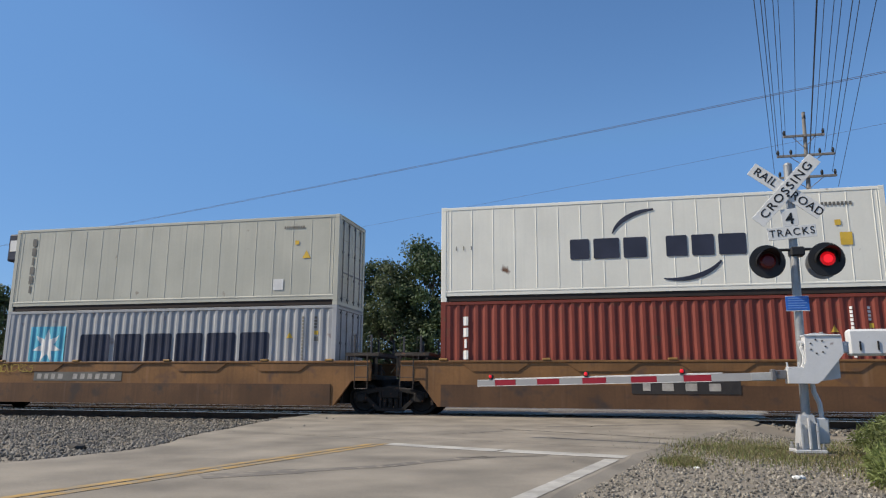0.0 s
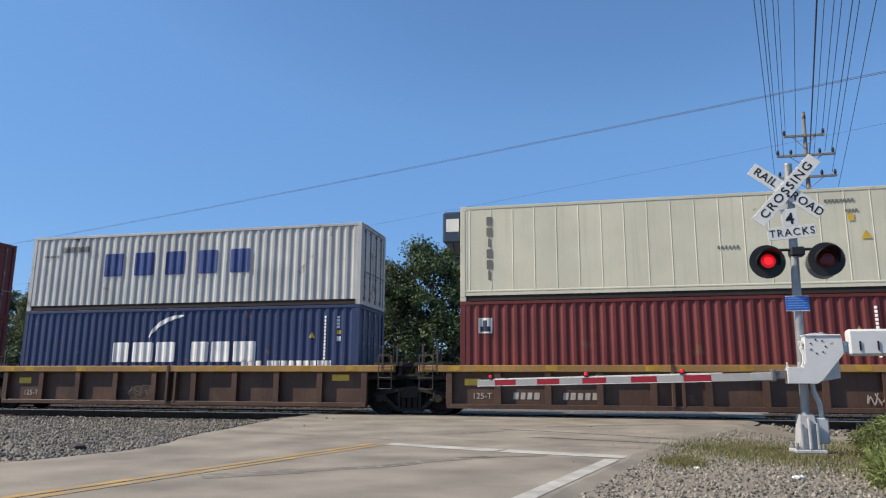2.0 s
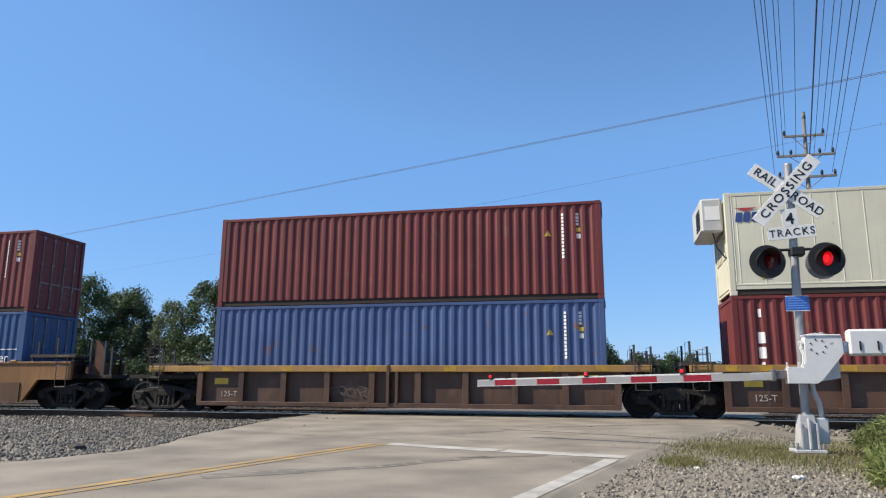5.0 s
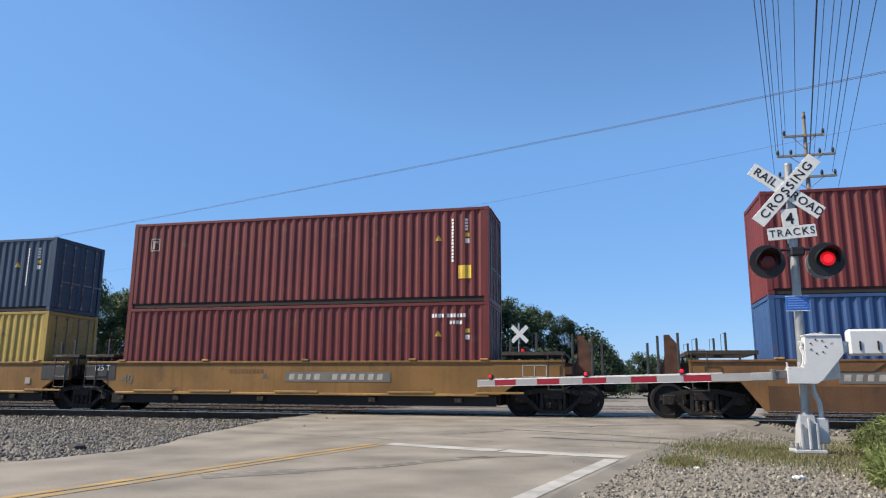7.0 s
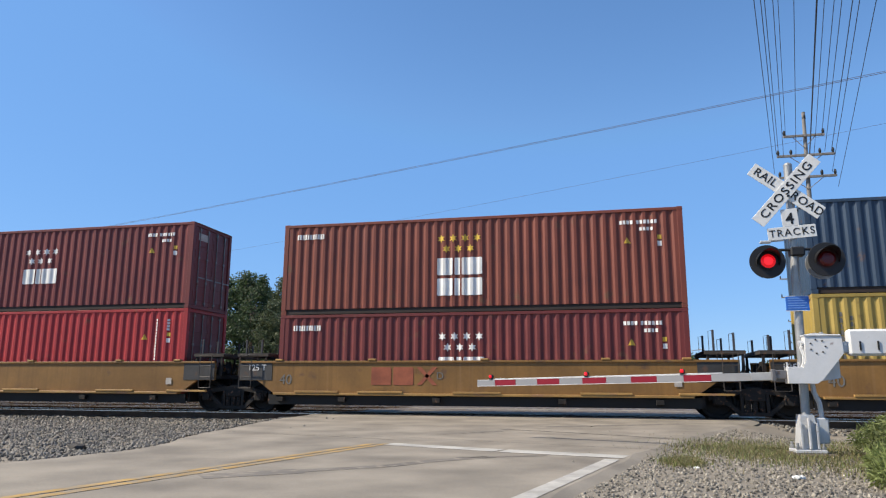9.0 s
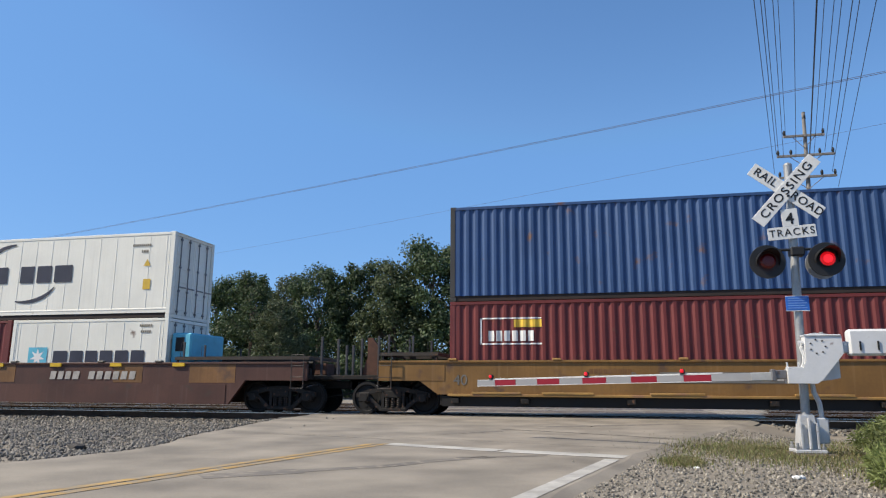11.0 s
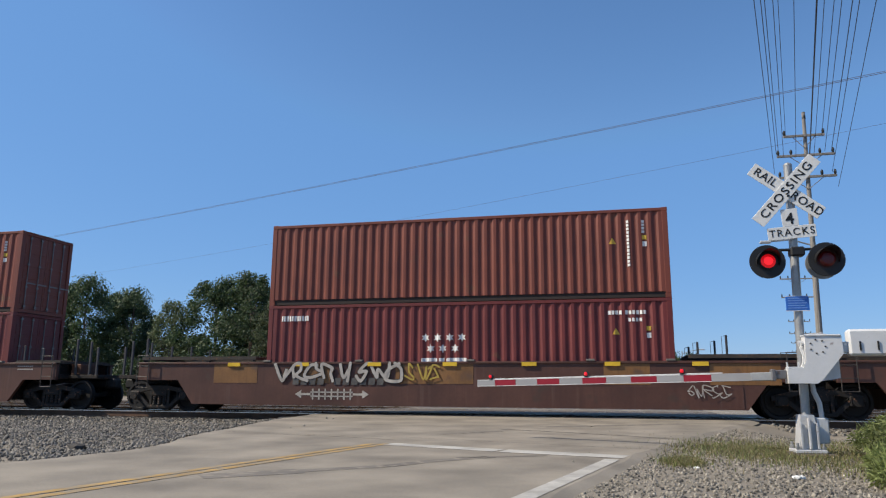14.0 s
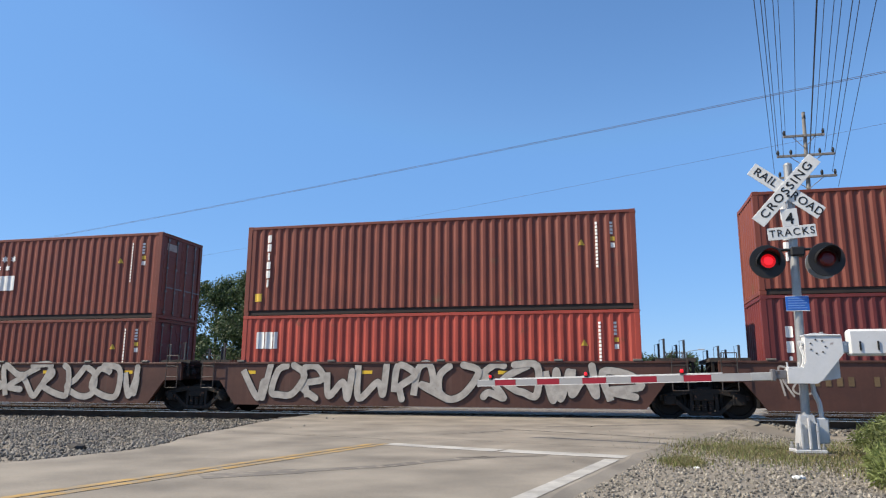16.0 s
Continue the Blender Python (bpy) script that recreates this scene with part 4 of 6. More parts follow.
        if letter in "ED":
            decal_on(car, "faded_emblem", blocks(6.6 if letter == "E" else 3.1, 0.86, 0.52, [0.62, 0.62], 0.06) + [[(p[0] + (8.0 if letter == "E" else 4.5), p[1] + 0.86) for p in q] for q in
                     ([(0, 0), (0.14, 0), (0.62, 0.52), (0.48, 0.52)], [(0.48, 0), (0.62, 0), (0.14, 0.52), (0, 0.52)])], "ink_rust", -0.165)
        decal_on(car, "faded_print", bars(4.0, 1.2, 0.12, 9, 0.1, 0.03), "car_ochre", -0.161)
        decal_on(car, "window_frame_mark", [rect(13.15, 13.85, 1.1, 1.12), rect(13.15, 13.85, 1.42, 1.44), rect(13.15, 13.18, 1.1, 1.44), rect(13.82, 13.85, 1.1, 1.44), rect(13.48, 13.51, 1.1, 1.44)] if kr is END else [rect(11.7, 11.9, 0.85, 1.05)], "tag_white", -0.176)
    x = -140.73
    for z in (z0, z0 + HC):
        c = container(L40, HC, "maroon", "maroon corrugated container with white stencilled codes", (x, FACE, z))
        small_print(c, L40, HC, False, "ink_white", z > 1)
        if z > 1:
            decal("logo_plate", [rect(0.65, 1.0, 2.33, 2.36), rect(0.65, 1.0, 1.93, 1.96), rect(0.65, 0.68, 1.93, 2.36), rect(0.97, 1.0, 1.93, 2.36), rect(0.75, 0.83, 2.0, 2.28), rect(0.83, 0.93, 2.2, 2.28)], M["tag_white"], c, pr)
            decal("hazard_sticker", [rect(11.25, 11.65, 0.7, 1.1)], M["ink_yellow"], c, pr)
    x = -156.00
    c = container(L40, HC, "yellow", "mustard yellow corrugated container with dark round emblem", (x, FACE, z0))
    em = [arc(5.35, 1.75, 0.26, 0.45, 180, 0, 0.22), arc(5.95, 1.75, 0.26, 0.45, 180, 0, 0.22), rect(4.95, 5.2, 1.25, 2.0), rect(5.53, 5.77, 1.25, 2.0), rect(6.1, 6.35, 1.25, 2.0), rect(4.8, 6.5, 1.15, 1.27)]
    decal("emblem", em, M["ink_dark"], c, pr)
    decal("lettering", column(0.6, 2.4, 0.12, 9, 0.16) + column(0.85, 2.3, 0.12, 8, 0.16), M["ink_grey"], c, pr)
    c = container(L40, STD, "steel_blue", "steel blue corrugated container with white bar lettering", (x, FACE, z0 + HC))
    logo_arcs(c, L40, STD, 3.5, 1.02, 1.1, "ink_white", False)
    small_print(c, L40, STD, False)
    x = -171.34
    c = container(L40, STD, "maroon", "maroon corrugated container with two rows of white stars", (x, FACE, z0))
    web_bars(c, L40, STD)
    stars_and_bars(c, L40, STD, 5.1, 0.75)
    small_print(c, L40, STD, False, "ink_white", False)
    c = container(L40, HC, "brown", "red-brown corrugated container with yellow stars and white bars", (x, FACE, z0 + STD))
    web_bars(c, L40, HC)
    stars_and_bars(c, L40, HC, 5.05, 1.12, "ink_white", "ink_yellow", 2)
    small_print(c, L40, HC, False, "ink_white", False)
    x = -186.82
    c = container(L40, HC, "bright_red", "bright red corrugated container", (x, FACE, z0), doors="maroon")
    small_print(c, L40, HC, False)
    c = container(L40, HC, "maroon", "maroon corrugated container with white stars and bars", (x, FACE, z0 + HC))
    stars_and_bars(c, L40, HC, 5.6, 0.95)
    small_print(c, L40, HC, False, "ink_white", False)
    x = -202.2
    c = container(L40, HC, "maroon", "faded red corrugated container with white logo plate", (x, FACE, z0))
    decal("logo_plate", [rect(0.9, 2.7, 1.62, 1.66), rect(0.9, 2.7, 2.36, 2.4), rect(0.9, 0.95, 1.62, 2.4)] + bars(1.15, 1.72, 0.3, 6, 0.17, 0.06), M["ink_white"], c, pr)
    decal("logo_band", [rect(1.9, 2.7, 2.12, 2.34)], M["ink_yellow"], c, pr)
    c = container(L40, HC, "blue", "blue corrugated container with dark posts", (x, FACE, z0 + HC), post="car_grey")

    # three long brown wells, patched
    x = -223.82
    car = well_car("P", x, "long brown well car with ochre repainted patches", P_L, P_END)
    decal_on(car, "number_mark", blocks(8.0, 1.0, 0.26, [0.22, 0.2, 0.2, 0.24, -0.2, 0.22, 0.22, 0.22, 0.22, 0.22, 0.22], 0.085, 0.15), "tag_white", -0.172)
    graffiti(car, 0.6, 4.3, 0.55, 1.4, -0.18, 6, 21, "tag_grey", "tag_black", 0.11, "dark faded graffiti")
    graffiti(car, -2.2, -0.3, 0.8, 1.3, -0.172, 4, 22, "tag_yellow", None, 0.03)
    c = container(L20, STD, "maroon", "short maroon container with white stars", (x, FACE, z0))
    p20 = corrugation(0.12, L20 - 0.12)
    decal("emblem", [star(2.25 + i * 0.37, 1.82, 0.13) for i in range(4)] + [star(2.4 + i * 0.37, 1.48, 0.13) for i in range(3)], M["ink_white"], c, p20)
    decal("address_mark", bars(0.45, 1.85, 0.16, 10, 0.06, 0.025) + bars(4.6, 2.1, 0.1, 7, 0.07, 0.03) + bars(4.95, 1.85, 0.09, 4, 0.07, 0.03), M["ink_white"], c, p20)
    c = container(L20, STD, "white", "short white refrigerated container with bar lettering", (x + L40 - L20, FACE, z0), True)
    decal("emblem_square", [rect(0.75, 1.5, 1.0, 1.65)], M["ink_teal"], c)
    decal("emblem", [star(1.13, 1.32, 0.3, 7, 0.42)], M["ink_white"], c, None, 0.008)
    decal("lettering", blocks(1.75, 0.98, 0.55, [0.56, 0.5, 0.46, 0.48, 0.5, 0.5], 0.1), M["ink_dark"], c)
    decal("serial_mark", bars(5.0, 2.3, 0.08, 6, 0.06, 0.02) + bars(5.05, 2.1, 0.08, 5, 0.06, 0.02), M["ink_grey"], c)
    g = part("generator_set", Shape().box(L20 + 0.02, L20 + 0.75, 0.2, BOX_W - 0.2, 1.0, 2.1, 0.05), M["ink_teal"], c, "pale blue clip-on generator")
    part("grille", Shape().box(L20 + 0.2, L20 + 0.5, 0.18, 0.2, 1.5, 1.95), M["dark_iron"], g)
    c = container(L40, HC, "white", "white refrigerated container with dark blue emblem, stacked on top", (x, FACE, z0 + STD), True, genset="dark_iron")
    logo_arcs(c, L40, HC, 3.5, 1.28, 1.06, "ink_dark", True)
    decal("inspection_sticker", [rect(11.1, 11.38, 0.95, 1.3), triangle(11.2, 1.75, 0.26)], M["ink_yellow"], c)
    decal("serial_mark", bars(10.6, 2.42, 0.08, 9, 0.06, 0.02) + bars(10.95, 2.2, 0.09, 4, 0.05, 0.02), M["ink_grey"], c)
    x = -243.25
    car = well_car("P", x, "long brown well car covered in white graffiti", P_L, P_R)
    decal_on(car, "repaint_block", [rect(3.9, 6.9, 0.42, 1.42)], "patch_yellow", -0.18)
    decal_on(car, "faded_emblem", blocks(4.4, 0.78, 0.42, [0.55, 0.55], 0.05) + [[(p[0] + 5.65, p[1] + 0.78) for p in q] for q in ([(0, 0), (0.16, 0), (0.6, 0.42), (0.44, 0.42)], [(0.44, 0), (0.6, 0), (0.16, 0.42), (0, 0.42)])], "ink_rust", -0.186)
    graffiti(car, -2.0, 2.2, 0.55, 1.45, -0.182, 5, 31, "tag_white", "tag_black", 0.13, "white sprayed letters")
    graffiti(car, 2.2, 3.9, 0.7, 1.45, -0.182, 3, 32, "tag_white", None, 0.07)
    graffiti(car, 6.9, 10.2, 0.6, 1.48, -0.182, 6, 33, "tag_white", None, 0.09)
    graffiti(car, 8.3, 13.2, 0.5, 0.9, -0.182, 10, 34, "tag_grey", None, 0.05)
    c = container(L40, HC, "grey_white", "grey-white refrigerated container with upright lettering", (x, FACE, z0), True)
    upright_bars(c, L40, HC, 6, "ink_grey", 0.95, 0.22, 0.27, 0.42, True)
    decal("serial_mark", bars(10.6, 2.5, 0.07, 9, 0.05, 0.02) + bars(11.1, 2.2, 0.09, 3, 0.06, 0.02), M["ink_grey"], c)
    decal("warning_sticker", [triangle(11.1, 1.45, 0.25)], M["ink_yellow"], c)
    c = container(L40, HC, "white", "white refrigerated container with small red and dark lettering", (x, FACE, z0 + HC), True, genset="dark_iron")
    decal("lettering", blocks(0.62, 2.32, 0.27, [0.22, 0.22], 0.04), M["ink_red"], c)
    decal("lettering", blocks(1.16, 2.32, 0.23, [0.19] * 6, 0.045), M["ink_dark"], c)
    decal("serial_mark", bars(10.8, 2.42, 0.09, 8, 0.06, 0.02) + bars(10.8, 2.28, 0.09, 8, 0.06, 0.02) + [triangle(11.3, 1.5, 0.24)], M["ink_grey"], c)
    x = -262.58
    car = well_car("P", x, "long brown well car with white graffiti letters", (4.4, 2.4, 3.8, "coupler"), P_R)
    graffiti(car, 0.4, 4.6, 0.95, 1.52, -0.182, 8, 41, "tag_white", "tag_black", 0.09, "white sprayed letters")
    graffiti(car, 4.6, 5.7, 1.0, 1.5, -0.182, 3, 42, "tag_yellow", None, 0.05)
    decal_on(car, "number_mark", blocks(1.0, 0.86, 0.2, [0.2] * 4 + [-0.2] + [0.2] * 6, 0.07, 0.1), "tag_grey", -0.19)
    decal_on(car, "sprayed_arrows", [rect(1.6, 2.95, 0.62, 0.66), rect(1.6, 2.95, 0.5, 0.54)] + [rect(1.65 + i * 0.2, 1.70 + i * 0.2, 0.42, 0.74) for i in range(7)] +
             [[(1.1, 0.58), (1.3, 0.7), (1.3, 0.61), (1.6, 0.61), (1.6, 0.55), (1.3, 0.55), (1.3, 0.46)], [(3.45, 0.58), (3.25, 0.7), (3.25, 0.61), (2.95, 0.61), (2.95, 0.55), (3.25, 0.55), (3.25, 0.46)]], "tag_white", -0.18)
    graffiti(car, 12.4, 13.5, 0.55, 0.9, -0.182, 5, 43, "tag_white", None, 0.025)
    c = container(L40, HC, "maroon", "maroon corrugated container with two rows of white stars", (x, FACE, z0))
    web_bars(c, L40, HC)
    stars_and_bars(c, L40, HC, 5.0, 0.72)
    small_print(c, L40, HC, False, "ink_white", False)
    c = container(L40, STD, "brown", "red-brown corrugated steel container", (x, FACE, z0 + HC))
    small_print(c, L40, STD, False)

    # three plain brown wells
    x = -284.45
    car = well_car("B", x, "plain brown well car with faded yellow marks and green graffiti figure", JOINT_L, END)
    decal_on(car, "number_mark", blocks(1.1, 0.88, 0.24, [0.14] * 4 + [-0.2] + [0.13] * 6, 0.13), "ink_faded", -0.166)
    decal_on(car, "green_figure", [[(3.45, 1.42), (3.7, 1.48), (3.85, 1.3), (3.78, 1.0), (3.95, 0.85), (4.2, 0.9), (4.25, 0.7), (4.05, 0.5), (3.7, 0.45), (3.5, 0.6), (3.42, 1.0)], [(4.0, 1.2), (4.12, 1.45), (4.2, 1.3), (4.35, 1.35), (4.2, 1.15)]], "tag_green", -0.166)
    graffiti(car, 0.25, 1.0, 0.6, 1.4, -0.17, 2, 51, "tag_white", None, 0.05)
    side_words(car, "B", 0.34, "ink_white", 4.45, 0.95, -0.168)
    decal_on(car, "faded_emblem", blocks(7.3, 0.98, 0.26, [0.42, 0.42, 0.4, 0.4], 0.12, 0.5) + [[(7.1, 0.78), (10.2, 0.86), (10.2, 0.9), (7.15, 0.84)]], "ink_faded", -0.166)
    decal_on(car, "small_print", bars(6.1, 1.44, 0.05, 16, 0.06, 0.02) + bars(12.8, 1.4, 0.04, 8, 0.06, 0.02) + bars(12.8, 1.3, 0.04, 8, 0.06, 0.02) + [rect(5.9, 6.15, 0.85, 0.88), rect(5.9, 6.15, 1.1, 1.13), rect(5.9, 5.93, 0.85, 1.13), rect(6.12, 6.15, 0.85, 1.13)], "tag_white", -0.166)
    c = container(L40, HC, "maroon", "dark maroon corrugated container with upright white lettering", (x, FACE, z0))
    upright_bars(c, L40, HC, 3, "ink_white", 0.5, 0.30, 0.40, 0.85)
    small_print(c, L40, HC, False)
    decal("hazard_sticker", [triangle(11.0, 1.42, 0.3), rect(10.75, 11.25, 1.12, 1.38)], M["ink_yellow"], c, pr)
    c = container(L40, HC, "brown", "red-brown corrugated container with upright white lettering", (x, FACE, z0 + HC))
    upright_bars(c, L40, HC, 6, "ink_white", 0.65, 0.24, 0.29, 0.3)
    small_print(c, L40, HC, False)
    for x, kl, kr, low, seed in ((-299.8, JOINT_L, JOINT_R, "coral", 61), (-315.16, END, JOINT_R, "brown", 62)):
        car = well_car("B", x, "brown well car with large white graffiti along its side", kl, kr)
        graffiti(car, 0.3, 12.0, 0.42, 1.48, -0.17, 13, seed, "tag_white", "tag_black", 0.20, "large chalk-white sprayed letters")
        c = container(L40, STD, low, "coral red corrugated container" if low == "coral" else "red-brown corrugated steel container", (x, FACE, z0), doors="maroon")
        if low == "coral":
            decal("lettering", blocks(0.5, 1.55, 0.52, [0.26, 0.26, 0.12], 0.03), M["ink_white"], c, pr)
        small_print(c, L40, STD, False)
        c = container(L40, HC, "brown", "brown corrugated container with white lettering", (x, FACE, z0 + STD))
        if low == "coral":
            upright_bars(c, L40, HC, 6, "ink_white", 0.65, 0.24, 0.29, 0.3)
            decal("hazard_sticker", [rect(0.35, 0.6, 0.45, 0.7)], M["ink_yellow"], c, pr)
        else:
            stars_and_bars(c, L40, HC, 5.05, 1.05)
        small_print(c, L40, HC, False)


# ---- the ground ----
M["ground"] = mat("gravelly_dirt", (0.2232, 0.1942, 0.153), rough=0.95, var=0.35, scale=0.35, fine=18, bump=0.6, bump_size=0.03)
# Track bed: dark brown ballast whose colour also holds the train's shadow.
M["ballast"] = mat("shade_darkened_brown_ballast", (0.075, 0.062, 0.05), rough=0.95, var=0.4, scale=1.2, fine=16, bump=0.9, bump_size=0.05)
M["asphalt"] = mat("worn_grey_asphalt", (0.252, 0.2211, 0.1769), rough=0.92, var=0.34, scale=0.9, fine=45, bump=0.6, bump_size=0.006)
M["smear"] = mat("tyre_smear", (0.1653, 0.1472, 0.124), rough=0.9, var=0.25, scale=2.5, fine=30, rust=0.55, rust_color=(0.248, 0.2175, 0.174))
M["panel"] = mat("old_crossing_panel", (0.1074, 0.0868, 0.0703), rough=1.0, var=0.2, scale=0.8, fine=40, bump=0.3)
M["crack"] = mat("tar_line", (0.06, 0.055, 0.05), rough=0.9, var=0.3, scale=3)
M["line_white"] = mat("worn_white_line", (0.4133, 0.3926, 0.3512), rough=0.85, var=0.3, scale=3, fine=30, rust=0.42, rust_color=(0.34, 0.33, 0.31))
M["line_yellow"] = mat("worn_yellow_line", (0.40, 0.255, 0.085), rough=0.85, var=0.3, scale=2.4, fine=25, rust=0.78, rust_color=(0.25, 0.205, 0.14))
M["rail_side"] = mat("rusty_rail", (0.12, 0.068, 0.042), rough=0.9, var=0.35, scale=3, bump=0.3)
M["rail_top"] = mat("polished_rail_head", (0.62, 0.57, 0.52), rough=0.28, metal=0.9, var=0.1)
M["tie"] = mat("creosoted_tie", (0.075, 0.062, 0.052), rough=0.95, var=0.4, scale=3, bump=0.4)
M["aluminium"] = mat("aluminium_paint", (0.5474, 0.5474, 0.5474), rough=0.42, metal=0.25, var=0.12, scale=4, rust=0.03)
M["galv"] = mat("galvanised_mast", (0.3478, 0.3478, 0.3395), rough=0.45, metal=0.55, var=0.18, scale=5)
M["white_paint"] = mat("white_gate_paint", (0.6182, 0.6182, 0.6105), rough=0.45, var=0.08, scale=3, rust=0.04)
M["sign_white"] = mat("reflective_sign_white", (0.6624, 0.6624, 0.6376), rough=0.4, var=0.06, scale=4)
M["sign_black"] = mat("sign_black", (0.012, 0.012, 0.012), rough=0.5, var=0.1)
M["sign_blue"] = mat("sign_blue", (0.03, 0.14, 0.50), rough=0.4, var=0.1)
M["gate_red"] = mat("gate_red_tape", (0.22, 0.006, 0.018), rough=0.4, var=0.1)
M["gate_silver"] = mat("gate_silver_tape", (0.26, 0.26, 0.265), rough=0.4, var=0.08)
M["black"] = mat("black_housing", (0.014, 0.014, 0.015), rough=0.55, var=0.2)
M["lens_dark"] = mat("unlit_red_lens", (0.10, 0.006, 0.008), rough=0.15, var=0.1, bump=0.3, fine=90)
M["lens_lit"] = mat("lit_red_lens", (0.4, 0.01, 0.015), rough=0.3, var=0.1, emit=(1.0, 0.006, 0.012), emit_strength=0.35)
M["bulb"] = mat("glowing_lamp_centre", (0.6, 0.02, 0.02), rough=0.3, var=0.1, emit=(1.0, 0.012, 0.02), emit_strength=1.0)
M["lens_small"] = mat("gate_lamp_lens", (0.55, 0.012, 0.02), rough=0.2, var=0.1, emit=(1.0, 0.02, 0.03), emit_strength=0.35)
M["pole_wood"] = mat("weathered_pole", (0.25, 0.23, 0.205), rough=0.9, var=0.3, scale=2, stretch=(6, 6, 0.5), bump=0.3)
M["wire"] = mat("wire", (0.035, 0.035, 0.04), rough=0.6, var=0.1)
M["wire_far"] = mat("weathered_cable", (0.09, 0.09, 0.12), rough=0.6, var=0.1)
M["bark"] = mat("bark", (0.11, 0.085, 0.065), rough=0.95, var=0.4, scale=3, bump=0.5)
M["weed"] = mat("weed_green", (0.115, 0.165, 0.035), rough=0.8, var=0.3, scale=2, spread=0.2)


def leaf_mat(name, color):
    """Foliage with tone by leaf."""
    m = bpy.data.materials.new(name)
    m.use_nodes = True
    n, l = m.node_tree.nodes, m.node_tree.links
    b = n["Principled BSDF"]
    g = n.new("ShaderNodeNewGeometry")
    r = n.new("ShaderNodeValToRGB")
    r.color_ramp.elements[0].color = (*[c * 0.55 for c in color], 1)
    r.color_ramp.elements[1].color = (*[min(1, c * 1.5) for c in color], 1)
    l.new(g.outputs["Random Per Island"], r.inputs[0])
    info = n.new("ShaderNodeObjectInfo")
    hs = n.new("ShaderNodeHueSaturation")
    mr = n.new("ShaderNodeMapRange")
    mr.inputs["To Min"].default_value, mr.inputs["To Max"].default_value = 0.75, 1.25
    l.new(info.outputs["Random"], mr.inputs["Value"])
    l.new(mr.outputs[0], hs.inputs["Value"])
    l.new(r.outputs[0], hs.inputs["Color"])
    l.new(hs.outputs[0], b.inputs["Base Color"])
    b.inputs["Roughness"].default_value = 0.65
    t = n.new("ShaderNodeBsdfTranslucent")
    l.new(hs.outputs[0], t.inputs["Color"])
    mx = n.new("ShaderNodeMixShader")
    mx.inputs[0].default_value = 0.32
    out = n["Material Output"]
    l.new(b.outputs[0], mx.inputs[1])
    l.new(t.outputs[0], mx.inputs[2])
    l.new(mx.outputs[0], out.inputs["Surface"])
    return m


M["leaf"] = leaf_mat("tree_leaves", (0.052, 0.080, 0.032))
M["leaf_pale"] = leaf_mat("poplar_leaves", (0.085, 0.108, 0.050))
M["leaf_weed"] = leaf_mat("weed_leaves", (0.165, 0.195, 0.06))
M["blade_dry"] = leaf_mat("dry_grass_blades", (0.205, 0.175, 0.08))

LEFT = [(-120, -35.6), (9.0, -7.0), (10.3, -7.1), (12.2, -7.75), (17.7, -8.8), (21, -8.95), (36, -7.2), (48, -2.4), (300, 53)]
RIGHT = [(-120, -28.26), (10.6, 0.56), (12.7, 1.12), (15.3, 2.05), (19.9, 3.65), (36, 7.2), (48, 7.0), (300, 62.5)]


def edge_x(tab, y):
    for (ya, xa), (yb, xb) in zip(tab, tab[1:]):
        if y <= yb:
            return xa + (xb - xa) * (y - ya) / (yb - ya)
    return tab[-1][1]


def road_z(y):
    """Height of the road: level over the tracks, falling gently to the camera's side."""
    if y > YC - 1.8:
        return max(-0.25, -0.004 - 0.012 * max(0, y - 42))
    return -0.015 - 0.2 * (1 - max(0, y) / 20.09)


def ground_z(x, y):
    z = road_z(y) - 0.035
    l, r = edge_x(LEFT, y), edge_x(RIGHT, y)
    off = max(l - x, x - r, 0)
    k = min(1, off / 1.2)
    if YC - 2.6 < y < YC + 16:
        bed = -0.20
        if y < YC - 1.7:
            bed = -0.20 - 0.12 * (YC - 1.7 - y)
        z = z * (1 - k) + bed * k - 0.04
    elif y <= YC - 2.6:
        low = -0.30 if x < l else -0.15
        z = z * (1 - k) + (low + 0.03 * noise.noise((x * 0.5, y * 0.5, 0))) * k
        if x > r and y > 14:
            z -= 0.16 * k * min(1, (y - 14) / 4)
    else:
        z = z * (1 - k) - 0.25 * k
    return z


def spaced(lo, hi, fine_lo, fine_hi, step, grow=1.35):
    out = list(np.arange(fine_lo, fine_hi + 1e-6, step))
    d, v = step, fine_hi
    while v < hi:
        d *= grow
        v += d
        out.append(v)
    d, v = step, fine_lo
    while v > lo:
        d *= grow
        v -= d
        out.insert(0, v)
    return out


def grid(name, xs, ys, zf, material):
    v = [(x, y, zf(x, y)) for y in ys for x in xs]
    n = len(xs)
    f = [(j * n + i, j * n + i + 1, (j + 1) * n + i + 1, (j + 1) * n + i) for j in range(len(ys) - 1) for i in range(n - 1)]
    me = bpy.data.meshes.new(name)
    me.from_pydata(v, [], f)
    me.materials.append(material)
    return new(name, me)


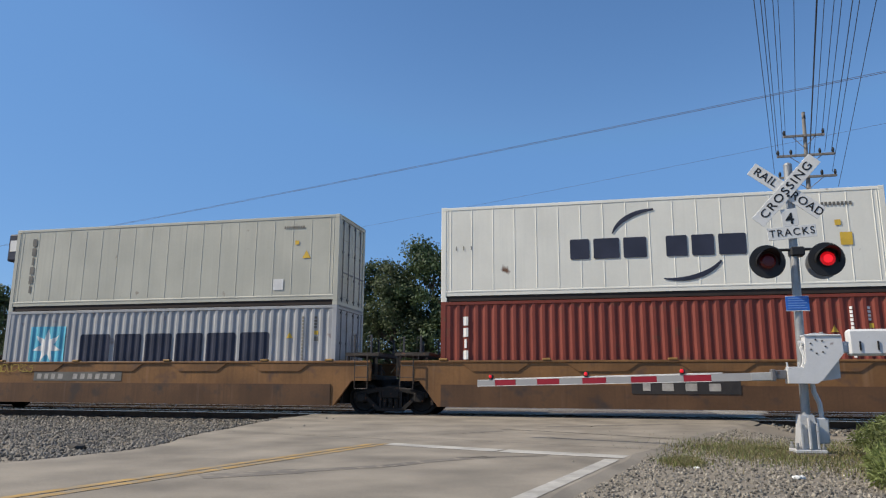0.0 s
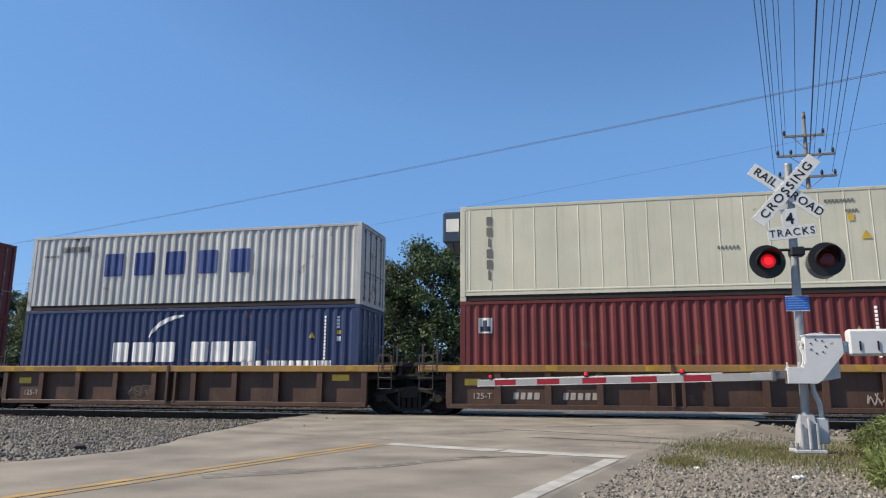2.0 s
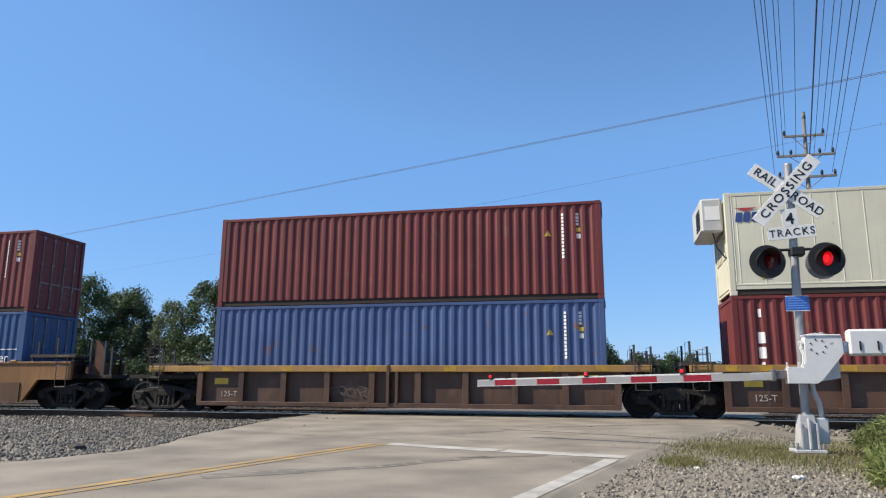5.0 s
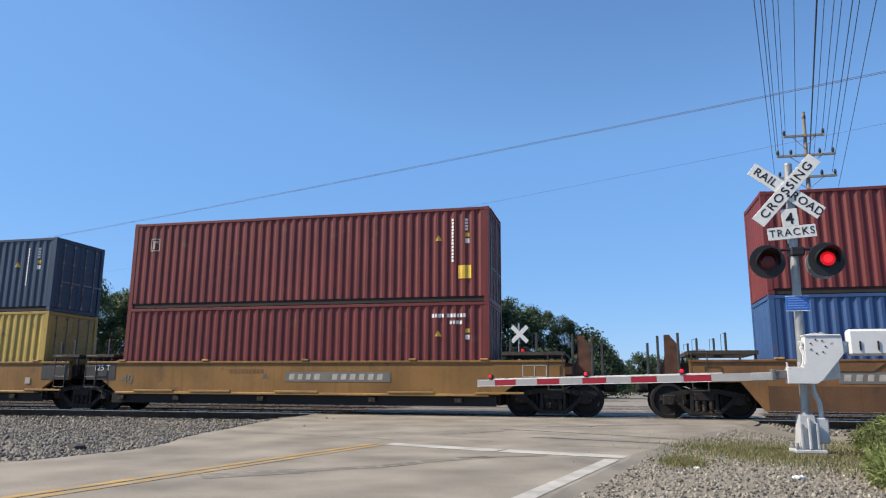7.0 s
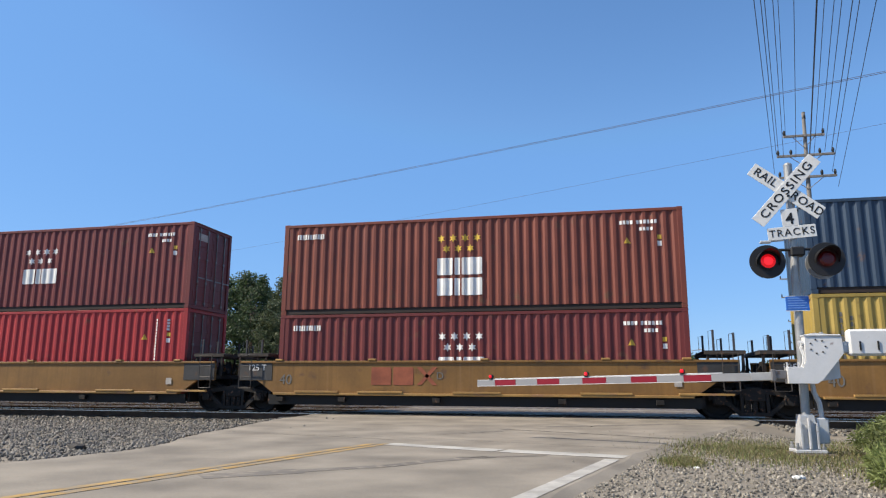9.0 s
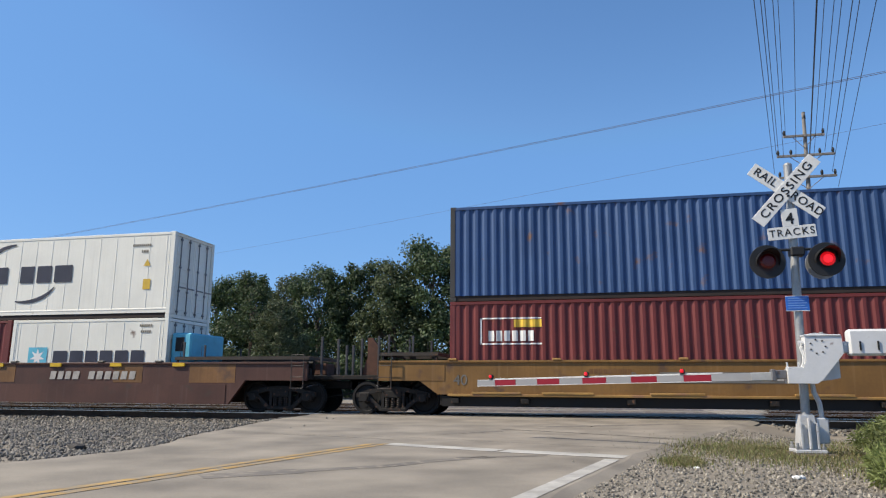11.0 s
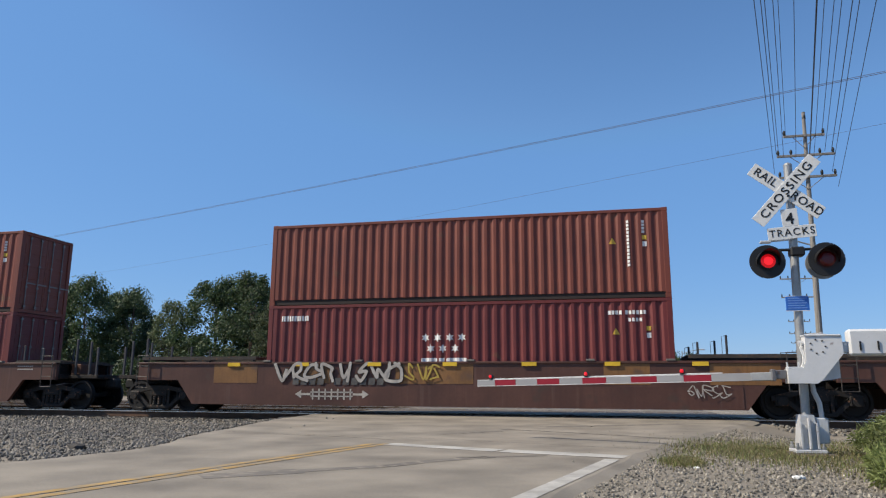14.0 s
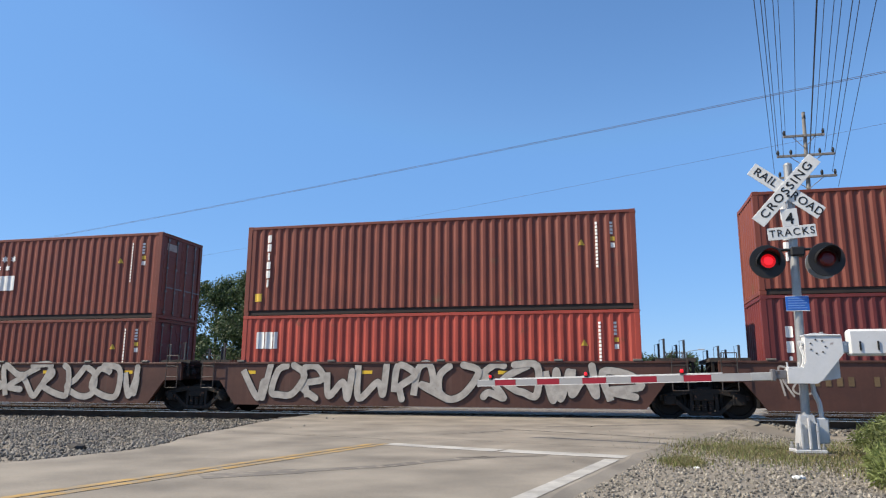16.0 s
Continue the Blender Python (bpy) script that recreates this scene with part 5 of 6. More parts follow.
def build_ground():
    g = grid("ground", spaced(-2500, 2500, -24, 12, 0.4), spaced(-1500, 4000, 3, 26, 0.4), ground_z, M["ground"])
    tagged(g, "dusty gravelly ground around the railway crossing", "ground", kind="structure")
    # road, in rows that follow its edges
    ys = [y for y in spaced(-118, 290, 4, 24, 0.5, 1.3) if -119 < y < 299]
    n = 14
    v, f = [], []
    for y in ys:
        a, b = edge_x(LEFT, y), edge_x(RIGHT, y)
        for i in range(n + 1):
            u = i / n
            side = 3.0 if i < 2 else 9.0
            wob = 0.10 * noise.noise((y * 0.9, side, 0)) + 0.05 * noise.noise((y * 3.1, side, 5)) if i in (0, 1, n - 1, n) else 0
            x = a if i == 0 else b if i == n else a + 0.22 if i == 1 else b - 0.22 if i == n - 1 else a + (b - a) * u
            v.append((x + wob, y, road_z(y) - (0.05 if i in (0, n) else 0)))
    for j in range(len(ys) - 1):
        for i in range(n):
            q = j * (n + 1) + i
            f.append((q, q + 1, q + n + 2, q + n + 1))
    me = bpy.data.meshes.new("road")
    me.from_pydata(v, [], f)
    me.materials.append(M["asphalt"])
    road = tagged(new("road", me), "worn grey asphalt road over the crossing", "road", kind="structure")

    def strip(name, pts, w, m, lab, lift=0.005):
        """A painted line along pts, in short pieces on the road."""
        s = Shape()
        q = []
        for (xa, ya), (xb, yb) in zip(pts, pts[1:]):
            k = max(1, int(math.hypot(xb - xa, yb - ya) / 0.5))
            q += [(xa + (xb - xa) * i / k, ya + (yb - ya) * i / k) for i in range(k)]
        q.append(pts[-1])
        for a, b in zip(q, q[1:]):
            d = Vector((b[0] - a[0], b[1] - a[1])).normalized()
            nx, ny = -d.y * w / 2, d.x * w / 2
            s.quad(*[(x, y, road_z(y) + lift) for x, y in ((a[0] - nx, a[1] - ny), (b[0] - nx, b[1] - ny), (b[0] + nx, b[1] + ny), (a[0] + nx, a[1] + ny))])
        me2 = bpy.data.meshes.new(name)
        me2.from_pydata(s.v, [], s.f)
        me2.materials.append(m)
        return tagged(new(name, me2), lab, "road marking", kind="structure")
    ux, uy = 0.217, 0.976
    for o in (-0.10, 0.10):
        strip("centre_line", [(-3.62 + o - ux * 100, 11.15 - uy * 100), (-3.62 + o, 11.15)], 0.135, M["line_yellow"], "worn double yellow centre line")
    strip("stop_line", [(-3.5, 11.13), (-1.62, 10.52)], 0.38, M["line_white"], "worn white stop line")
    strip("stop_line", [(-1.56, 10.50), (0.16, 10.08)], 0.42, M["line_white"], "worn white stop line")
    strip("edge_line", [(-0.02 - ux * 100, 9.72 - uy * 100), (-0.02, 9.72)], 0.19, M["line_white"], "worn white edge line")
    strip("tar_seam", [(-2.3, 15.2), (-1.2, 14.7), (0.2, 14.0), (1.1, 13.35)], 0.05, M["crack"], "dark tar seam across the road", 0.004)
    strip("tar_seam", [(-6.2, 12.6), (-4.6, 12.3), (-3.6, 11.9)], 0.025, M["crack"], "dark tar seam across the road", 0.004)
    strip("tar_seam", [(-8.6, 19.0), (-3.0, 18.9), (3.0, 18.6)], 0.03, M["crack"], "dark tar seam across the road", 0.004)

    for pts, w in (([(-3.4, 7.6), (-2.6, 8.3), (-2.2, 9.0), (-1.6, 9.6)], 0.22), ([(-4.2, 6.9), (-3.4, 7.6)], 0.4), ([(-1.5, 16.2), (0.4, 17.4), (1.6, 18.2)], 0.35), ([(-3.2, 13.4), (-2.2, 14.6)], 0.2), ([(-2.0, 9.4), (-0.9, 10.0)], 0.14)):
        strip("tyre_smear", pts, w, M["smear"], "dark tyre smear on the asphalt", 0.003)
    strip("tar_seam", [(-7.4, 13.0), (-5.6, 12.7), (-3.5, 12.5), (-0.5, 11.6), (1.0, 11.2)], 0.018, M["crack"], "thin dark crack across the road", 0.0035)
    # tracks
    yy = [YC + 4.3 * i for i in range(4)]
    for yc in yy:
        for sgn in (-1, 1):
            y = yc + sgn * 0.7525
            rl = thing("rail", "steel rail with polished head", "rail", (0, y, 0), "rails", "structure")
            part("rail_web", Shape().box(-420, 420, -0.07, 0.07, -0.185, -0.165).box(-420, 420, -0.01, 0.01, -0.165, -0.04).prism([(-420, -0.04), (420, -0.04), (420, -0.026), (-420, -0.026)], -0.036, 0.036), M["rail_side"], rl)
            part("rail_head", Shape().box(-420, 420, -0.036, 0.036, -0.026, 0.0), M["rail_top"], rl, "polished running surface")
        part_t = cached(("tie",), lambda: Shape().box(-0.11, 0.11, -1.3, 1.3, -0.36, -0.188, 0.012), M["tie"])
        if yc == YC:
            bed = thing("track_ties", "row of dark wooden railway ties", "ties", (0, yc, 0), kind="structure")
            for i in range(90):
                x = -38 + i * 0.53
                if not -9.2 < x < 4.0:
                    part("tie", part_t, M["tie"], bed, at=(x, 0, 0))
    for xa, xb in ((-420, -10.0), (5.4, 420)):
        b = tagged(new("track_bed", Shape().box(xa, xb, 20.1, 36.6, -0.6, -0.214).mesh("track_bed", M["ballast"])), "brown ballast under the four tracks, darkened for the train's shadow", "ballast", kind="structure")
    # crossing panels between and beside the rails
    for k, yc in enumerate(yy):
        for y0, y1 in ((yc - 1.55, yc - 0.80), (yc - 0.64, yc + 0.64), (yc + 0.80, yc + 1.55)):
            o = thing("crossing_panel", "dark worn crossing panels beside the rails", "panel", (0, 0, 0), "crossing panels", "structure")
            for i in range(5):
                part("panel", Shape().box(-8.6 + i * 2.42, -6.22 + i * 2.42, y0, y1, -0.2, -0.002 + 0.001 * (i % 2), 0.01), M["panel"], o)

    # loose stones
    r = random.Random(7)
    ico = bmesh.new()
    bmesh.ops.create_icosphere(ico, subdivisions=1, radius=1)
    base_v = [q.co.copy() for q in ico.verts]
    ico.verts.index_update()
    base_f = [[q.index for q in fc.verts] for fc in ico.faces]
    ico.free()

    def stones(name, label, count, place, size, m):
        v, f = [], []
        for _ in range(count):
            x, y = place()
            l, rr = edge_x(LEFT, y), edge_x(RIGHT, y)
            if l + 0.05 < x < rr - 0.05:
                if r.random() > 0.004 or y < 9:
                    continue
            s = size * r.uniform(0.45, 1.25)
            q = Euler((r.uniform(0, 6), r.uniform(0, 6), r.uniform(0, 6))).to_matrix()
            sc = Vector((r.uniform(0.7, 1.3), r.uniform(0.6, 1.1), r.uniform(0.5, 0.9)))
            z = ground_z(x, y) if not l + 0.05 < x < rr - 0.05 else road_z(y)
            o = len(v)
            for p in base_v:
                w = q @ Vector((p.x * sc.x, p.y * sc.y, p.z * sc.z)) * s * r.uniform(0.8, 1.15)
                v.append((x + w.x, y + w.y, z + w.z + s * 0.25))
            f += [[o + i for i in fc] for fc in base_f]
        me = bpy.data.meshes.new(name)
        me.from_pydata(v, [], f)
        me.materials.append(m)
        return tagged(new(name, me), label, "gravel", kind="stuff")
    ms = leaf_mat("loose_stone", (0.125, 0.112, 0.092))
    for nd in [q for q in ms.node_tree.nodes if q.type == "MIX_SHADER"]:
        nd.inputs[0].default_value = 0.0
    for k, f in ((0, 0.3), (1, 2.3)):
        ms.node_tree.nodes["Color Ramp"].color_ramp.elements[k].color = (0.108 * f, 0.096 * f, 0.078 * f, 1)
    ms2 = leaf_mat("pale_gravel", (0.185, 0.165, 0.132))
    for nd in [q for q in ms2.node_tree.nodes if q.type == "MIX_SHADER"]:
        nd.inputs[0].default_value = 0.0
    for k, f in ((0, 0.35), (1, 2.2)):
        ms2.node_tree.nodes["Color Ramp"].color_ramp.elements[k].color = (0.185 * f, 0.165 * f, 0.132 * f, 1)
    stones("ballast_stones", "grey crushed ballast beside the rails", 26000, lambda: (r.uniform(-22, -6.6), 20.6 - 12.0 * r.random() ** 1.1), 0.033, ms)
    stones("shoulder_gravel", "pale gravel on the road shoulder", 20000, lambda: (r.uniform(-0.6, 5.2), 5.2 + 12 * r.random() ** 1.4), 0.019, ms2)
    stones("track_ballast", "grey ballast between the rails", 5000, lambda: (r.choice((r.uniform(-34, -9.2), r.uniform(4, 14))), r.uniform(19.2, 23.5)), 0.05, ms)
    for x, y, s, lab, m in ((-9.05, 10.9, 0.13, "dark lump of tar on the gravel", M["crack"]), (1.9, 8.4, 0.05, "pale broken stone on the shoulder", M["sign_white"]), (0.95, 9.2, 0.03, "pale broken stone on the shoulder", M["sign_white"])):
        sh = Shape()
        for p in range(3):
            c = Vector((r.uniform(-1, 1), r.uniform(-1, 1), 0.3)) * s * 0.6
            o = len(sh.v)
            sh.v += [tuple(c + Vector((q.x * 1.2, q.y, q.z * 0.6)) * s * r.uniform(0.75, 1.1)) for q in base_v]
            sh.f += [[o + i for i in fc] for fc in base_f]
        tagged(new("rock", sh.mesh("rock", m)), lab, "rock").location = (x, y, ground_z(x, y) + s * 0.2)


def build_weeds():
    r = random.Random(11)

    def blades(name, label, count, place, h, m, wide=0.008):
        v, f = [], []
        for _ in range(count):
            x, y, k = place()
            z = ground_z(x, y) - 0.02
            a, b = r.uniform(0, 6.283), r.uniform(0.0, 1.1)
            hh = h * k * r.uniform(0.45, 1.15)
            dx, dy = math.cos(a) * wide, math.sin(a) * wide
            lx, ly = math.cos(a + 1.57) * b * hh, math.sin(a + 1.57) * b * hh
            o = len(v)
            v += [(x - dx, y - dy, z), (x + dx, y + dy, z), (x + dx * 0.7 + lx * 0.4, y + dy * 0.7 + ly * 0.4, z + hh * 0.6), (x - dx * 0.7 + lx * 0.4, y - dy * 0.7 + ly * 0.4, z + hh * 0.6), (x + lx, y + ly, z + hh)]
            f += [(o, o + 1, o + 2, o + 3), (o + 3, o + 2, o + 4)]
        me = bpy.data.meshes.new(name)
        me.from_pydata(v, [], f)
        me.materials.append(m)
        return tagged(new(name, me), label, "grass", kind="stuff")

    def patch(cx, cy, sx, sy):
        x, y = r.gauss(cx, sx), r.gauss(cy, sy)
        return x, max(6, y), 1.0

    def near():
        c = r.choice(((2.2, 11.2, 0.6, 0.5), (2.9, 10.4, 0.9, 0.7), (3.4, 12.0, 0.8, 0.7), (2.2, 12.6, 0.7, 0.8), (3.6, 9.3, 0.6, 0.6), (0.85, 9.8, 0.12, 0.25), (2.0, 12.2, 0.5, 0.5), (4.4, 13.5, 1.0, 0.8)))
        return patch(*c)
    blades("dry_grass", "dry olive grass tufts at the signal's foot", 12000, near, 0.10, M["blade_dry"], 0.005)
    blades("green_grass", "green weeds among the gravel", 9500, near, 0.09, M["leaf_weed"], 0.005)

    # leafy bush at the verge
    def bush(cx, cy, rx, ry, h, n, label):
        b = thing("weed_bush", label, "bush", (cx, cy, ground_z(cx, cy)), "verge bushes")
        st, lf = Shape(), Shape()
        for _ in range(60):
            a, q = r.uniform(0, 6.283), r.random() ** 0.5
            st.tube((q * rx * 0.4 * math.cos(a), q * ry * 0.4 * math.sin(a), -0.03), (q * rx * 0.9 * math.cos(a), q * ry * 0.9 * math.sin(a), h * (1 - 0.5 * q * q) * r.uniform(0.6, 1.0)), 0.005, 4, caps=False)
        for _ in range(n):
            a, q = r.uniform(0, 6.283), r.random() ** 0.6
            z = h * (1 - 0.55 * q * q) * (0.25 + 0.8 * r.random() ** 0.6)
            c = Vector((q * rx * math.cos(a), q * ry * math.sin(a), z))
            d = Vector((r.gauss(0, 1), r.gauss(0, 1), r.gauss(0.5, 0.8))).normalized()
            e = d.orthogonal().normalized()
            e = Matrix.Rotation(r.uniform(0, 6), 3, d) @ e
            ln, w = r.uniform(0.05, 0.13), r.uniform(0.005, 0.013)
            g = d.cross(e)
            lf.quad(c, c + e * ln * 0.5 + g * w, c + e * ln, c + e * ln * 0.5 - g * w)
        part("stems", st, M["weed"], b)
        me = bpy.data.meshes.new("leaves")
        me.from_pydata(lf.v, [], lf.f)
        me.materials.append(M["leaf_weed"])
        o = new("leaves", me)
        o.parent = b
    bush(4.3, 11.0, 1.1, 0.9, 0.68, 11000, "bright green weedy bush beside the signal")
    bush(3.4, 9.0, 0.66, 0.7, 0.42, 8000, "low green weeds at the verge")
    bush(2.85, 7.8, 0.42, 0.6, 0.34, 6000, "low green weeds at the verge")
    bush(5.5, 13.6, 1.0, 0.9, 0.7, 3000, "green weedy bush beside the track")


# ---- the crossing signal ----
MX, MY = 2.80, 11.4
LENSES = []


def board(s, L, W, T=0.012):
    s.box(-L / 2, L / 2, -T, 0, -W / 2, W / 2, 0.003)
    return s


def flasher(sig, x, z, side):
    """One flashing lamp: round backboard, hood, and a drum that turns its lit or its dark lens forward."""
    bg = part("backboard", Shape().lathe([(-0.01, 0.02), (-0.012, 0.250), (0.0, 0.255), (0.012, 0.250), (0.012, 0.02)], (0, 0, 0), "y", 36), M["black"], sig, "round black backboard", at=(x, -0.16, z))
    hood = Shape()
    n = 18
    for i in range(n):
        a0, a1 = radians(-20 + 220 * i / n), radians(-20 + 220 * (i + 1) / n)
        ln0, ln1 = 0.06 + 0.24 * max(0, math.sin(a0)), 0.06 + 0.24 * max(0, math.sin(a1))
        for rad in (0.165, 0.159):
            hood.quad((rad * math.cos(a0), -0.01, rad * math.sin(a0)), (rad * math.cos(a1), -0.01, rad * math.sin(a1)), (rad * math.cos(a1), -0.02 - ln1, rad * math.sin(a1) - 0.05 * ln1), (rad * math.cos(a0), -0.02 - ln0, rad * math.sin(a0) - 0.05 * ln0))
    part("hood", hood, M["black"], bg, "black visor hood")
    part("housing", Shape().lathe([(0.0, 0.17), (0.08, 0.16), (0.14, 0.08)], (0, 0.012, 0), "y", 20), M["black"], bg)
    drum = Shape().lathe([(-0.022, 0.03), (-0.018, 0.075), (-0.004, 0.104)], (0, 0, 0), "y", 28)
    dark = Shape().lathe([(0.022, 0.03), (0.018, 0.08), (-0.003, 0.112)], (0, 0, 0), "y", 28)
    o = part("lens", drum.mesh("lens", M["lens_lit"]), M["lens_lit"], sig, "red lens", at=(x, -0.215, z))
    part("lamp_glow", Shape().lathe([(-0.027, 0.01), (-0.0235, 0.060)], (0, 0, 0), "y", 20).mesh("lamp_glow", M["bulb"]), M["bulb"], o)
    part("dark_lens", dark.mesh("dark_lens", M["lens_dark"]), M["lens_dark"], o)
    LENSES.append((o, side, (x, -0.215, z)))


def build_signal():
    s = thing("crossing_signal", "aluminium railway crossing signal with crossbuck, red lamps and lowered gate", "signal", (MX, MY, -0.13), turn=0)
    part("foundation", Shape().box(-0.25, 0.34, -0.26, 0.3, -0.25, 0.03, 0.02), M["panel"], s, "concrete footing", at=(-0.085, 0, 0))
    base = part("base", Shape().box(-0.21, 0.21, -0.2, 0.22, 0.03, 0.08, 0.01).prism([(-0.14, 0.08), (0.14, 0.08), (0.09, 0.56), (-0.09, 0.56)][::-1], -0.12, 0.14), M["aluminium"], s, "cast aluminium base", at=(-0.085, 0, 0))
    for x in (-0.17, 0.17):
        for y in (-0.16, 0.18):
            part("anchor_bolt", Shape().tube((x, y, 0.05), (x, y, 0.17), 0.018, 8).tube((x, y, 0.09), (x, y, 0.125), 0.034, 6), M["galv"], base)
    part("rib", Shape().box(-0.015, 0.015, -0.2, -0.13, 0.09, 0.52, 0.004).box(-0.12, -0.09, -0.18, -0.12, 0.09, 0.45, 0.004).box(0.09, 0.12, -0.18, -0.12, 0.09, 0.45, 0.004), M["aluminium"], base)
    part("junction_box", Shape().box(0.11, 0.28, -0.1, 0.1, 0.16, 0.52, 0.015), M["aluminium"], s, at=(-0.085, 0, 0))
    part("conduit", Shape().path([(0.135, 0, 0.52), (0.12, 0, 0.72), (0.06, 0, 0.88), (0.05, 0, 1.0)], 0.035, 10), M["aluminium"], s)
    part("mast", Shape().tube((-0.08, 0, 0.4), (-0.012, 0, 4.31), 0.062, 20).lathe([(4.31, 0.066), (4.34, 0.05), (4.36, 0.01)], (-0.012, 0, 0), "z", 16), M["galv"], s, "galvanised mast")
    # crossbuck
    for words_, ang, y, long in ((("RAIL", "ROAD"), -39, -0.085, 1.20), (("CROSSING",), 48, -0.105, 1.31)):
        bl = part("crossbuck_board", board(Shape(), long, 0.215), M["sign_white"], s, "white crossbuck board", at=(-0.09, y, 3.89))
        bl.rotation_euler = (0, radians(-ang), 0)
        me_at = (-0.355, 0.355) if len(words_) == 2 else (0,)
        for w_, xx in zip(words_, me_at):
            o = words("sign_lettering", w_, 0.175, M["sign_black"], bl, (xx, -0.0145, 0.0), bold=0.002, wide=0.98 if len(words_) == 2 else 1.12, space=1.12 if len(words_) == 2 else 1.22)
    for z in (3.80, 3.98):
        part("sign_bolt", Shape().tube((-0.07, -0.125, z), (-0.07, -0.06, z), 0.02, 8), M["sign_black"], s)
    tr = part("tracks_sign", Shape().box(-0.34, 0.34, -0.1, -0.088, 3.15, 3.34, 0.003).box(-0.11, 0.12, -0.1, -0.088, 3.3405, 3.61, 0.003), M["sign_white"], s, "white sign with the number of tracks")
    tr.rotation_euler = (0, radians(-4), 0)
    tr.location.x = 0.165
    words("sign_lettering", "TRACKS", 0.155, M["sign_black"], tr, (0, -0.103, 3.245), bold=0.001, wide=0.96, space=1.24)
    words("sign_lettering", "4", 0.24, M["sign_black"], tr, (0, -0.103, 3.45), bold=0.004)
    # lamps
    part("cross_arm", Shape().tube((-0.42, -0.05, 2.98), (0.42, -0.05, 2.98), 0.022, 10).tube((-0.42, -0.05, 2.98), (-0.42, -0.1, 2.76), 0.02, 8).tube((0.42, -0.05, 2.98), (0.42, -0.1, 2.76), 0.02, 8).box(-0.1, 0.1, -0.1, 0.1, 2.88, 3.02, 0.02), M["black"], s)
    flasher(s, -0.45, 2.79, 0)
    flasher(s, 0.36, 2.80, 1)
    part("rear_lamp", Shape().lathe([(0.1, 0.02), (0.1, 0.24), (0.13, 0.24), (0.2, 0.1)], (0.40, 0.1, 2.80), "y", 24), M["galv"], s)
    pb = part("notice_plate", Shape().box(-0.23, 0.09, -0.085, -0.075, 2.06, 2.27, 0.004), M["sign_blue"], s, "small blue emergency notice plate")
    pl = Shape()
    for i in range(5):
        pl.box(-0.20, 0.06 - 0.03 * (i % 2), -0.089, -0.0855, 2.235 - i * 0.036, 2.248 - i * 0.036)
    part("notice_print", pl, mat("pale_blue_print", (0.16, 0.30, 0.62), rough=0.5), pb)
    for z in (2.052, 2.27):
        part("plate_rim", Shape().box(-0.23, 0.09, -0.084, -0.076, z, z + 0.008), M["sign_white"], pb)
    # gate machine
    gm = part("gate_mechanism", Shape().prism([(0.012, 1.69), (0.14, 1.715), (0.49, 1.67), (0.50, 1.42), (0.20, 1.05), (0.13, 1.0), (-0.25, 1.0), (-0.25, 1.20), (-0.04, 1.22), (0.0, 1.30)][::-1], -0.30, -0.09), M["white_paint"], s, "white gate machine", at=(-0.08, 0, 0))
    part("rear_flange", Shape().prism([(0.16, 1.02), (0.49, 1.08), (0.49, 1.40), (0.40, 1.40)], -0.088, -0.05), M["aluminium"], gm, "grey flange behind the machine")
    part("cover_lip", Shape().box(0.0, 0.48, -0.315, -0.08, 1.668, 1.69, 0.005), M["white_paint"], gm)
    part("arm_seat", Shape().box(-0.24, -0.04, -0.28, -0.12, 1.205, 1.235, 0.006), M["aluminium"], gm, "metal seat plate with bolts")
    for x in (-0.23, -0.08):
        part("seat_bolt", Shape().tube((x, -0.2, 1.2), (x, -0.2, 1.30), 0.014, 8), M["aluminium"], gm)
    part("arm_clamp", Shape().box(-0.43, -0.25, -0.24, -0.14, 1.06, 1.19, 0.012).box(-0.46, -0.40, -0.26, -0.12, 1.03, 1.20, 0.012), M["bar"], gm, "bolted clamp that holds the arm")
    part("crank_cable", Shape().path([(-0.04, -0.25, 1.24), (-0.02, -0.27, 1.36), (-0.05, -0.25, 1.5), (-0.03, -0.25, 1.58)], 0.012, 6), M["sign_white"], gm)
    part("side_bolt", Shape().tube((-0.06, -0.2, 1.57), (0.03, -0.2, 1.57), 0.04, 10), M["aluminium"], gm)
    for i in range(7):
        a = i * 0.8976
        c = (0.17 + 0.10 * math.cos(a), 1.52 + 0.10 * math.sin(a))
        part("cover_bolt", Shape().tube((c[0], -0.308, c[1]), (c[0], -0.29, c[1]), 0.012, 6), M["black"], gm)
    part("top_bolt", Shape().tube((0.26, -0.2, 1.68), (0.26, -0.2, 1.73), 0.025, 10), M["gate_silver"], gm)
    cw = part("counterweight", Shape().box(0.46, 0.70, -0.24, -0.18, 1.43, 1.59, 0.01).box(0.56, 1.45, -0.30, -0.12, 1.39, 1.76, 0.03), M["white_paint"], s, "white counterweight arm", at=(-0.06, 0, 0))
    for x in (0.70, 0.93, 1.15):
        part("slot_bolt", Shape().box(x - 0.01, x + 0.01, -0.315, -0.29, 1.46, 1.59), M["black"], cw)
    # gate arm, square to the road
    arm = part("gate_arm", Shape().box(-0.3, 0.0, -0.06, 0.06, -0.06, 0.06, 0.01), M["galv"], s, "lowered gate arm with red and silver stripes", at=(-0.50, -0.17, 1.10))
    arm.rotation_euler = (0, radians(-1.2), radians(-19.2))
    part("arm_beam", Shape().box(-0.86, -0.3, -0.022, 0.022, -0.058, 0.058, 0.004), M["gate_silver"], arm, "bare aluminium butt of the arm")
    x = -0.86
    for i in range(9):
        part("stripe", Shape().box(x - 0.412, x, -0.02, 0.02, -0.05, 0.05, 0.003), M["gate_red"] if i % 2 == 0 else M["gate_silver"], arm, "red reflective stripe" if i % 2 == 0 else "silver reflective stripe")
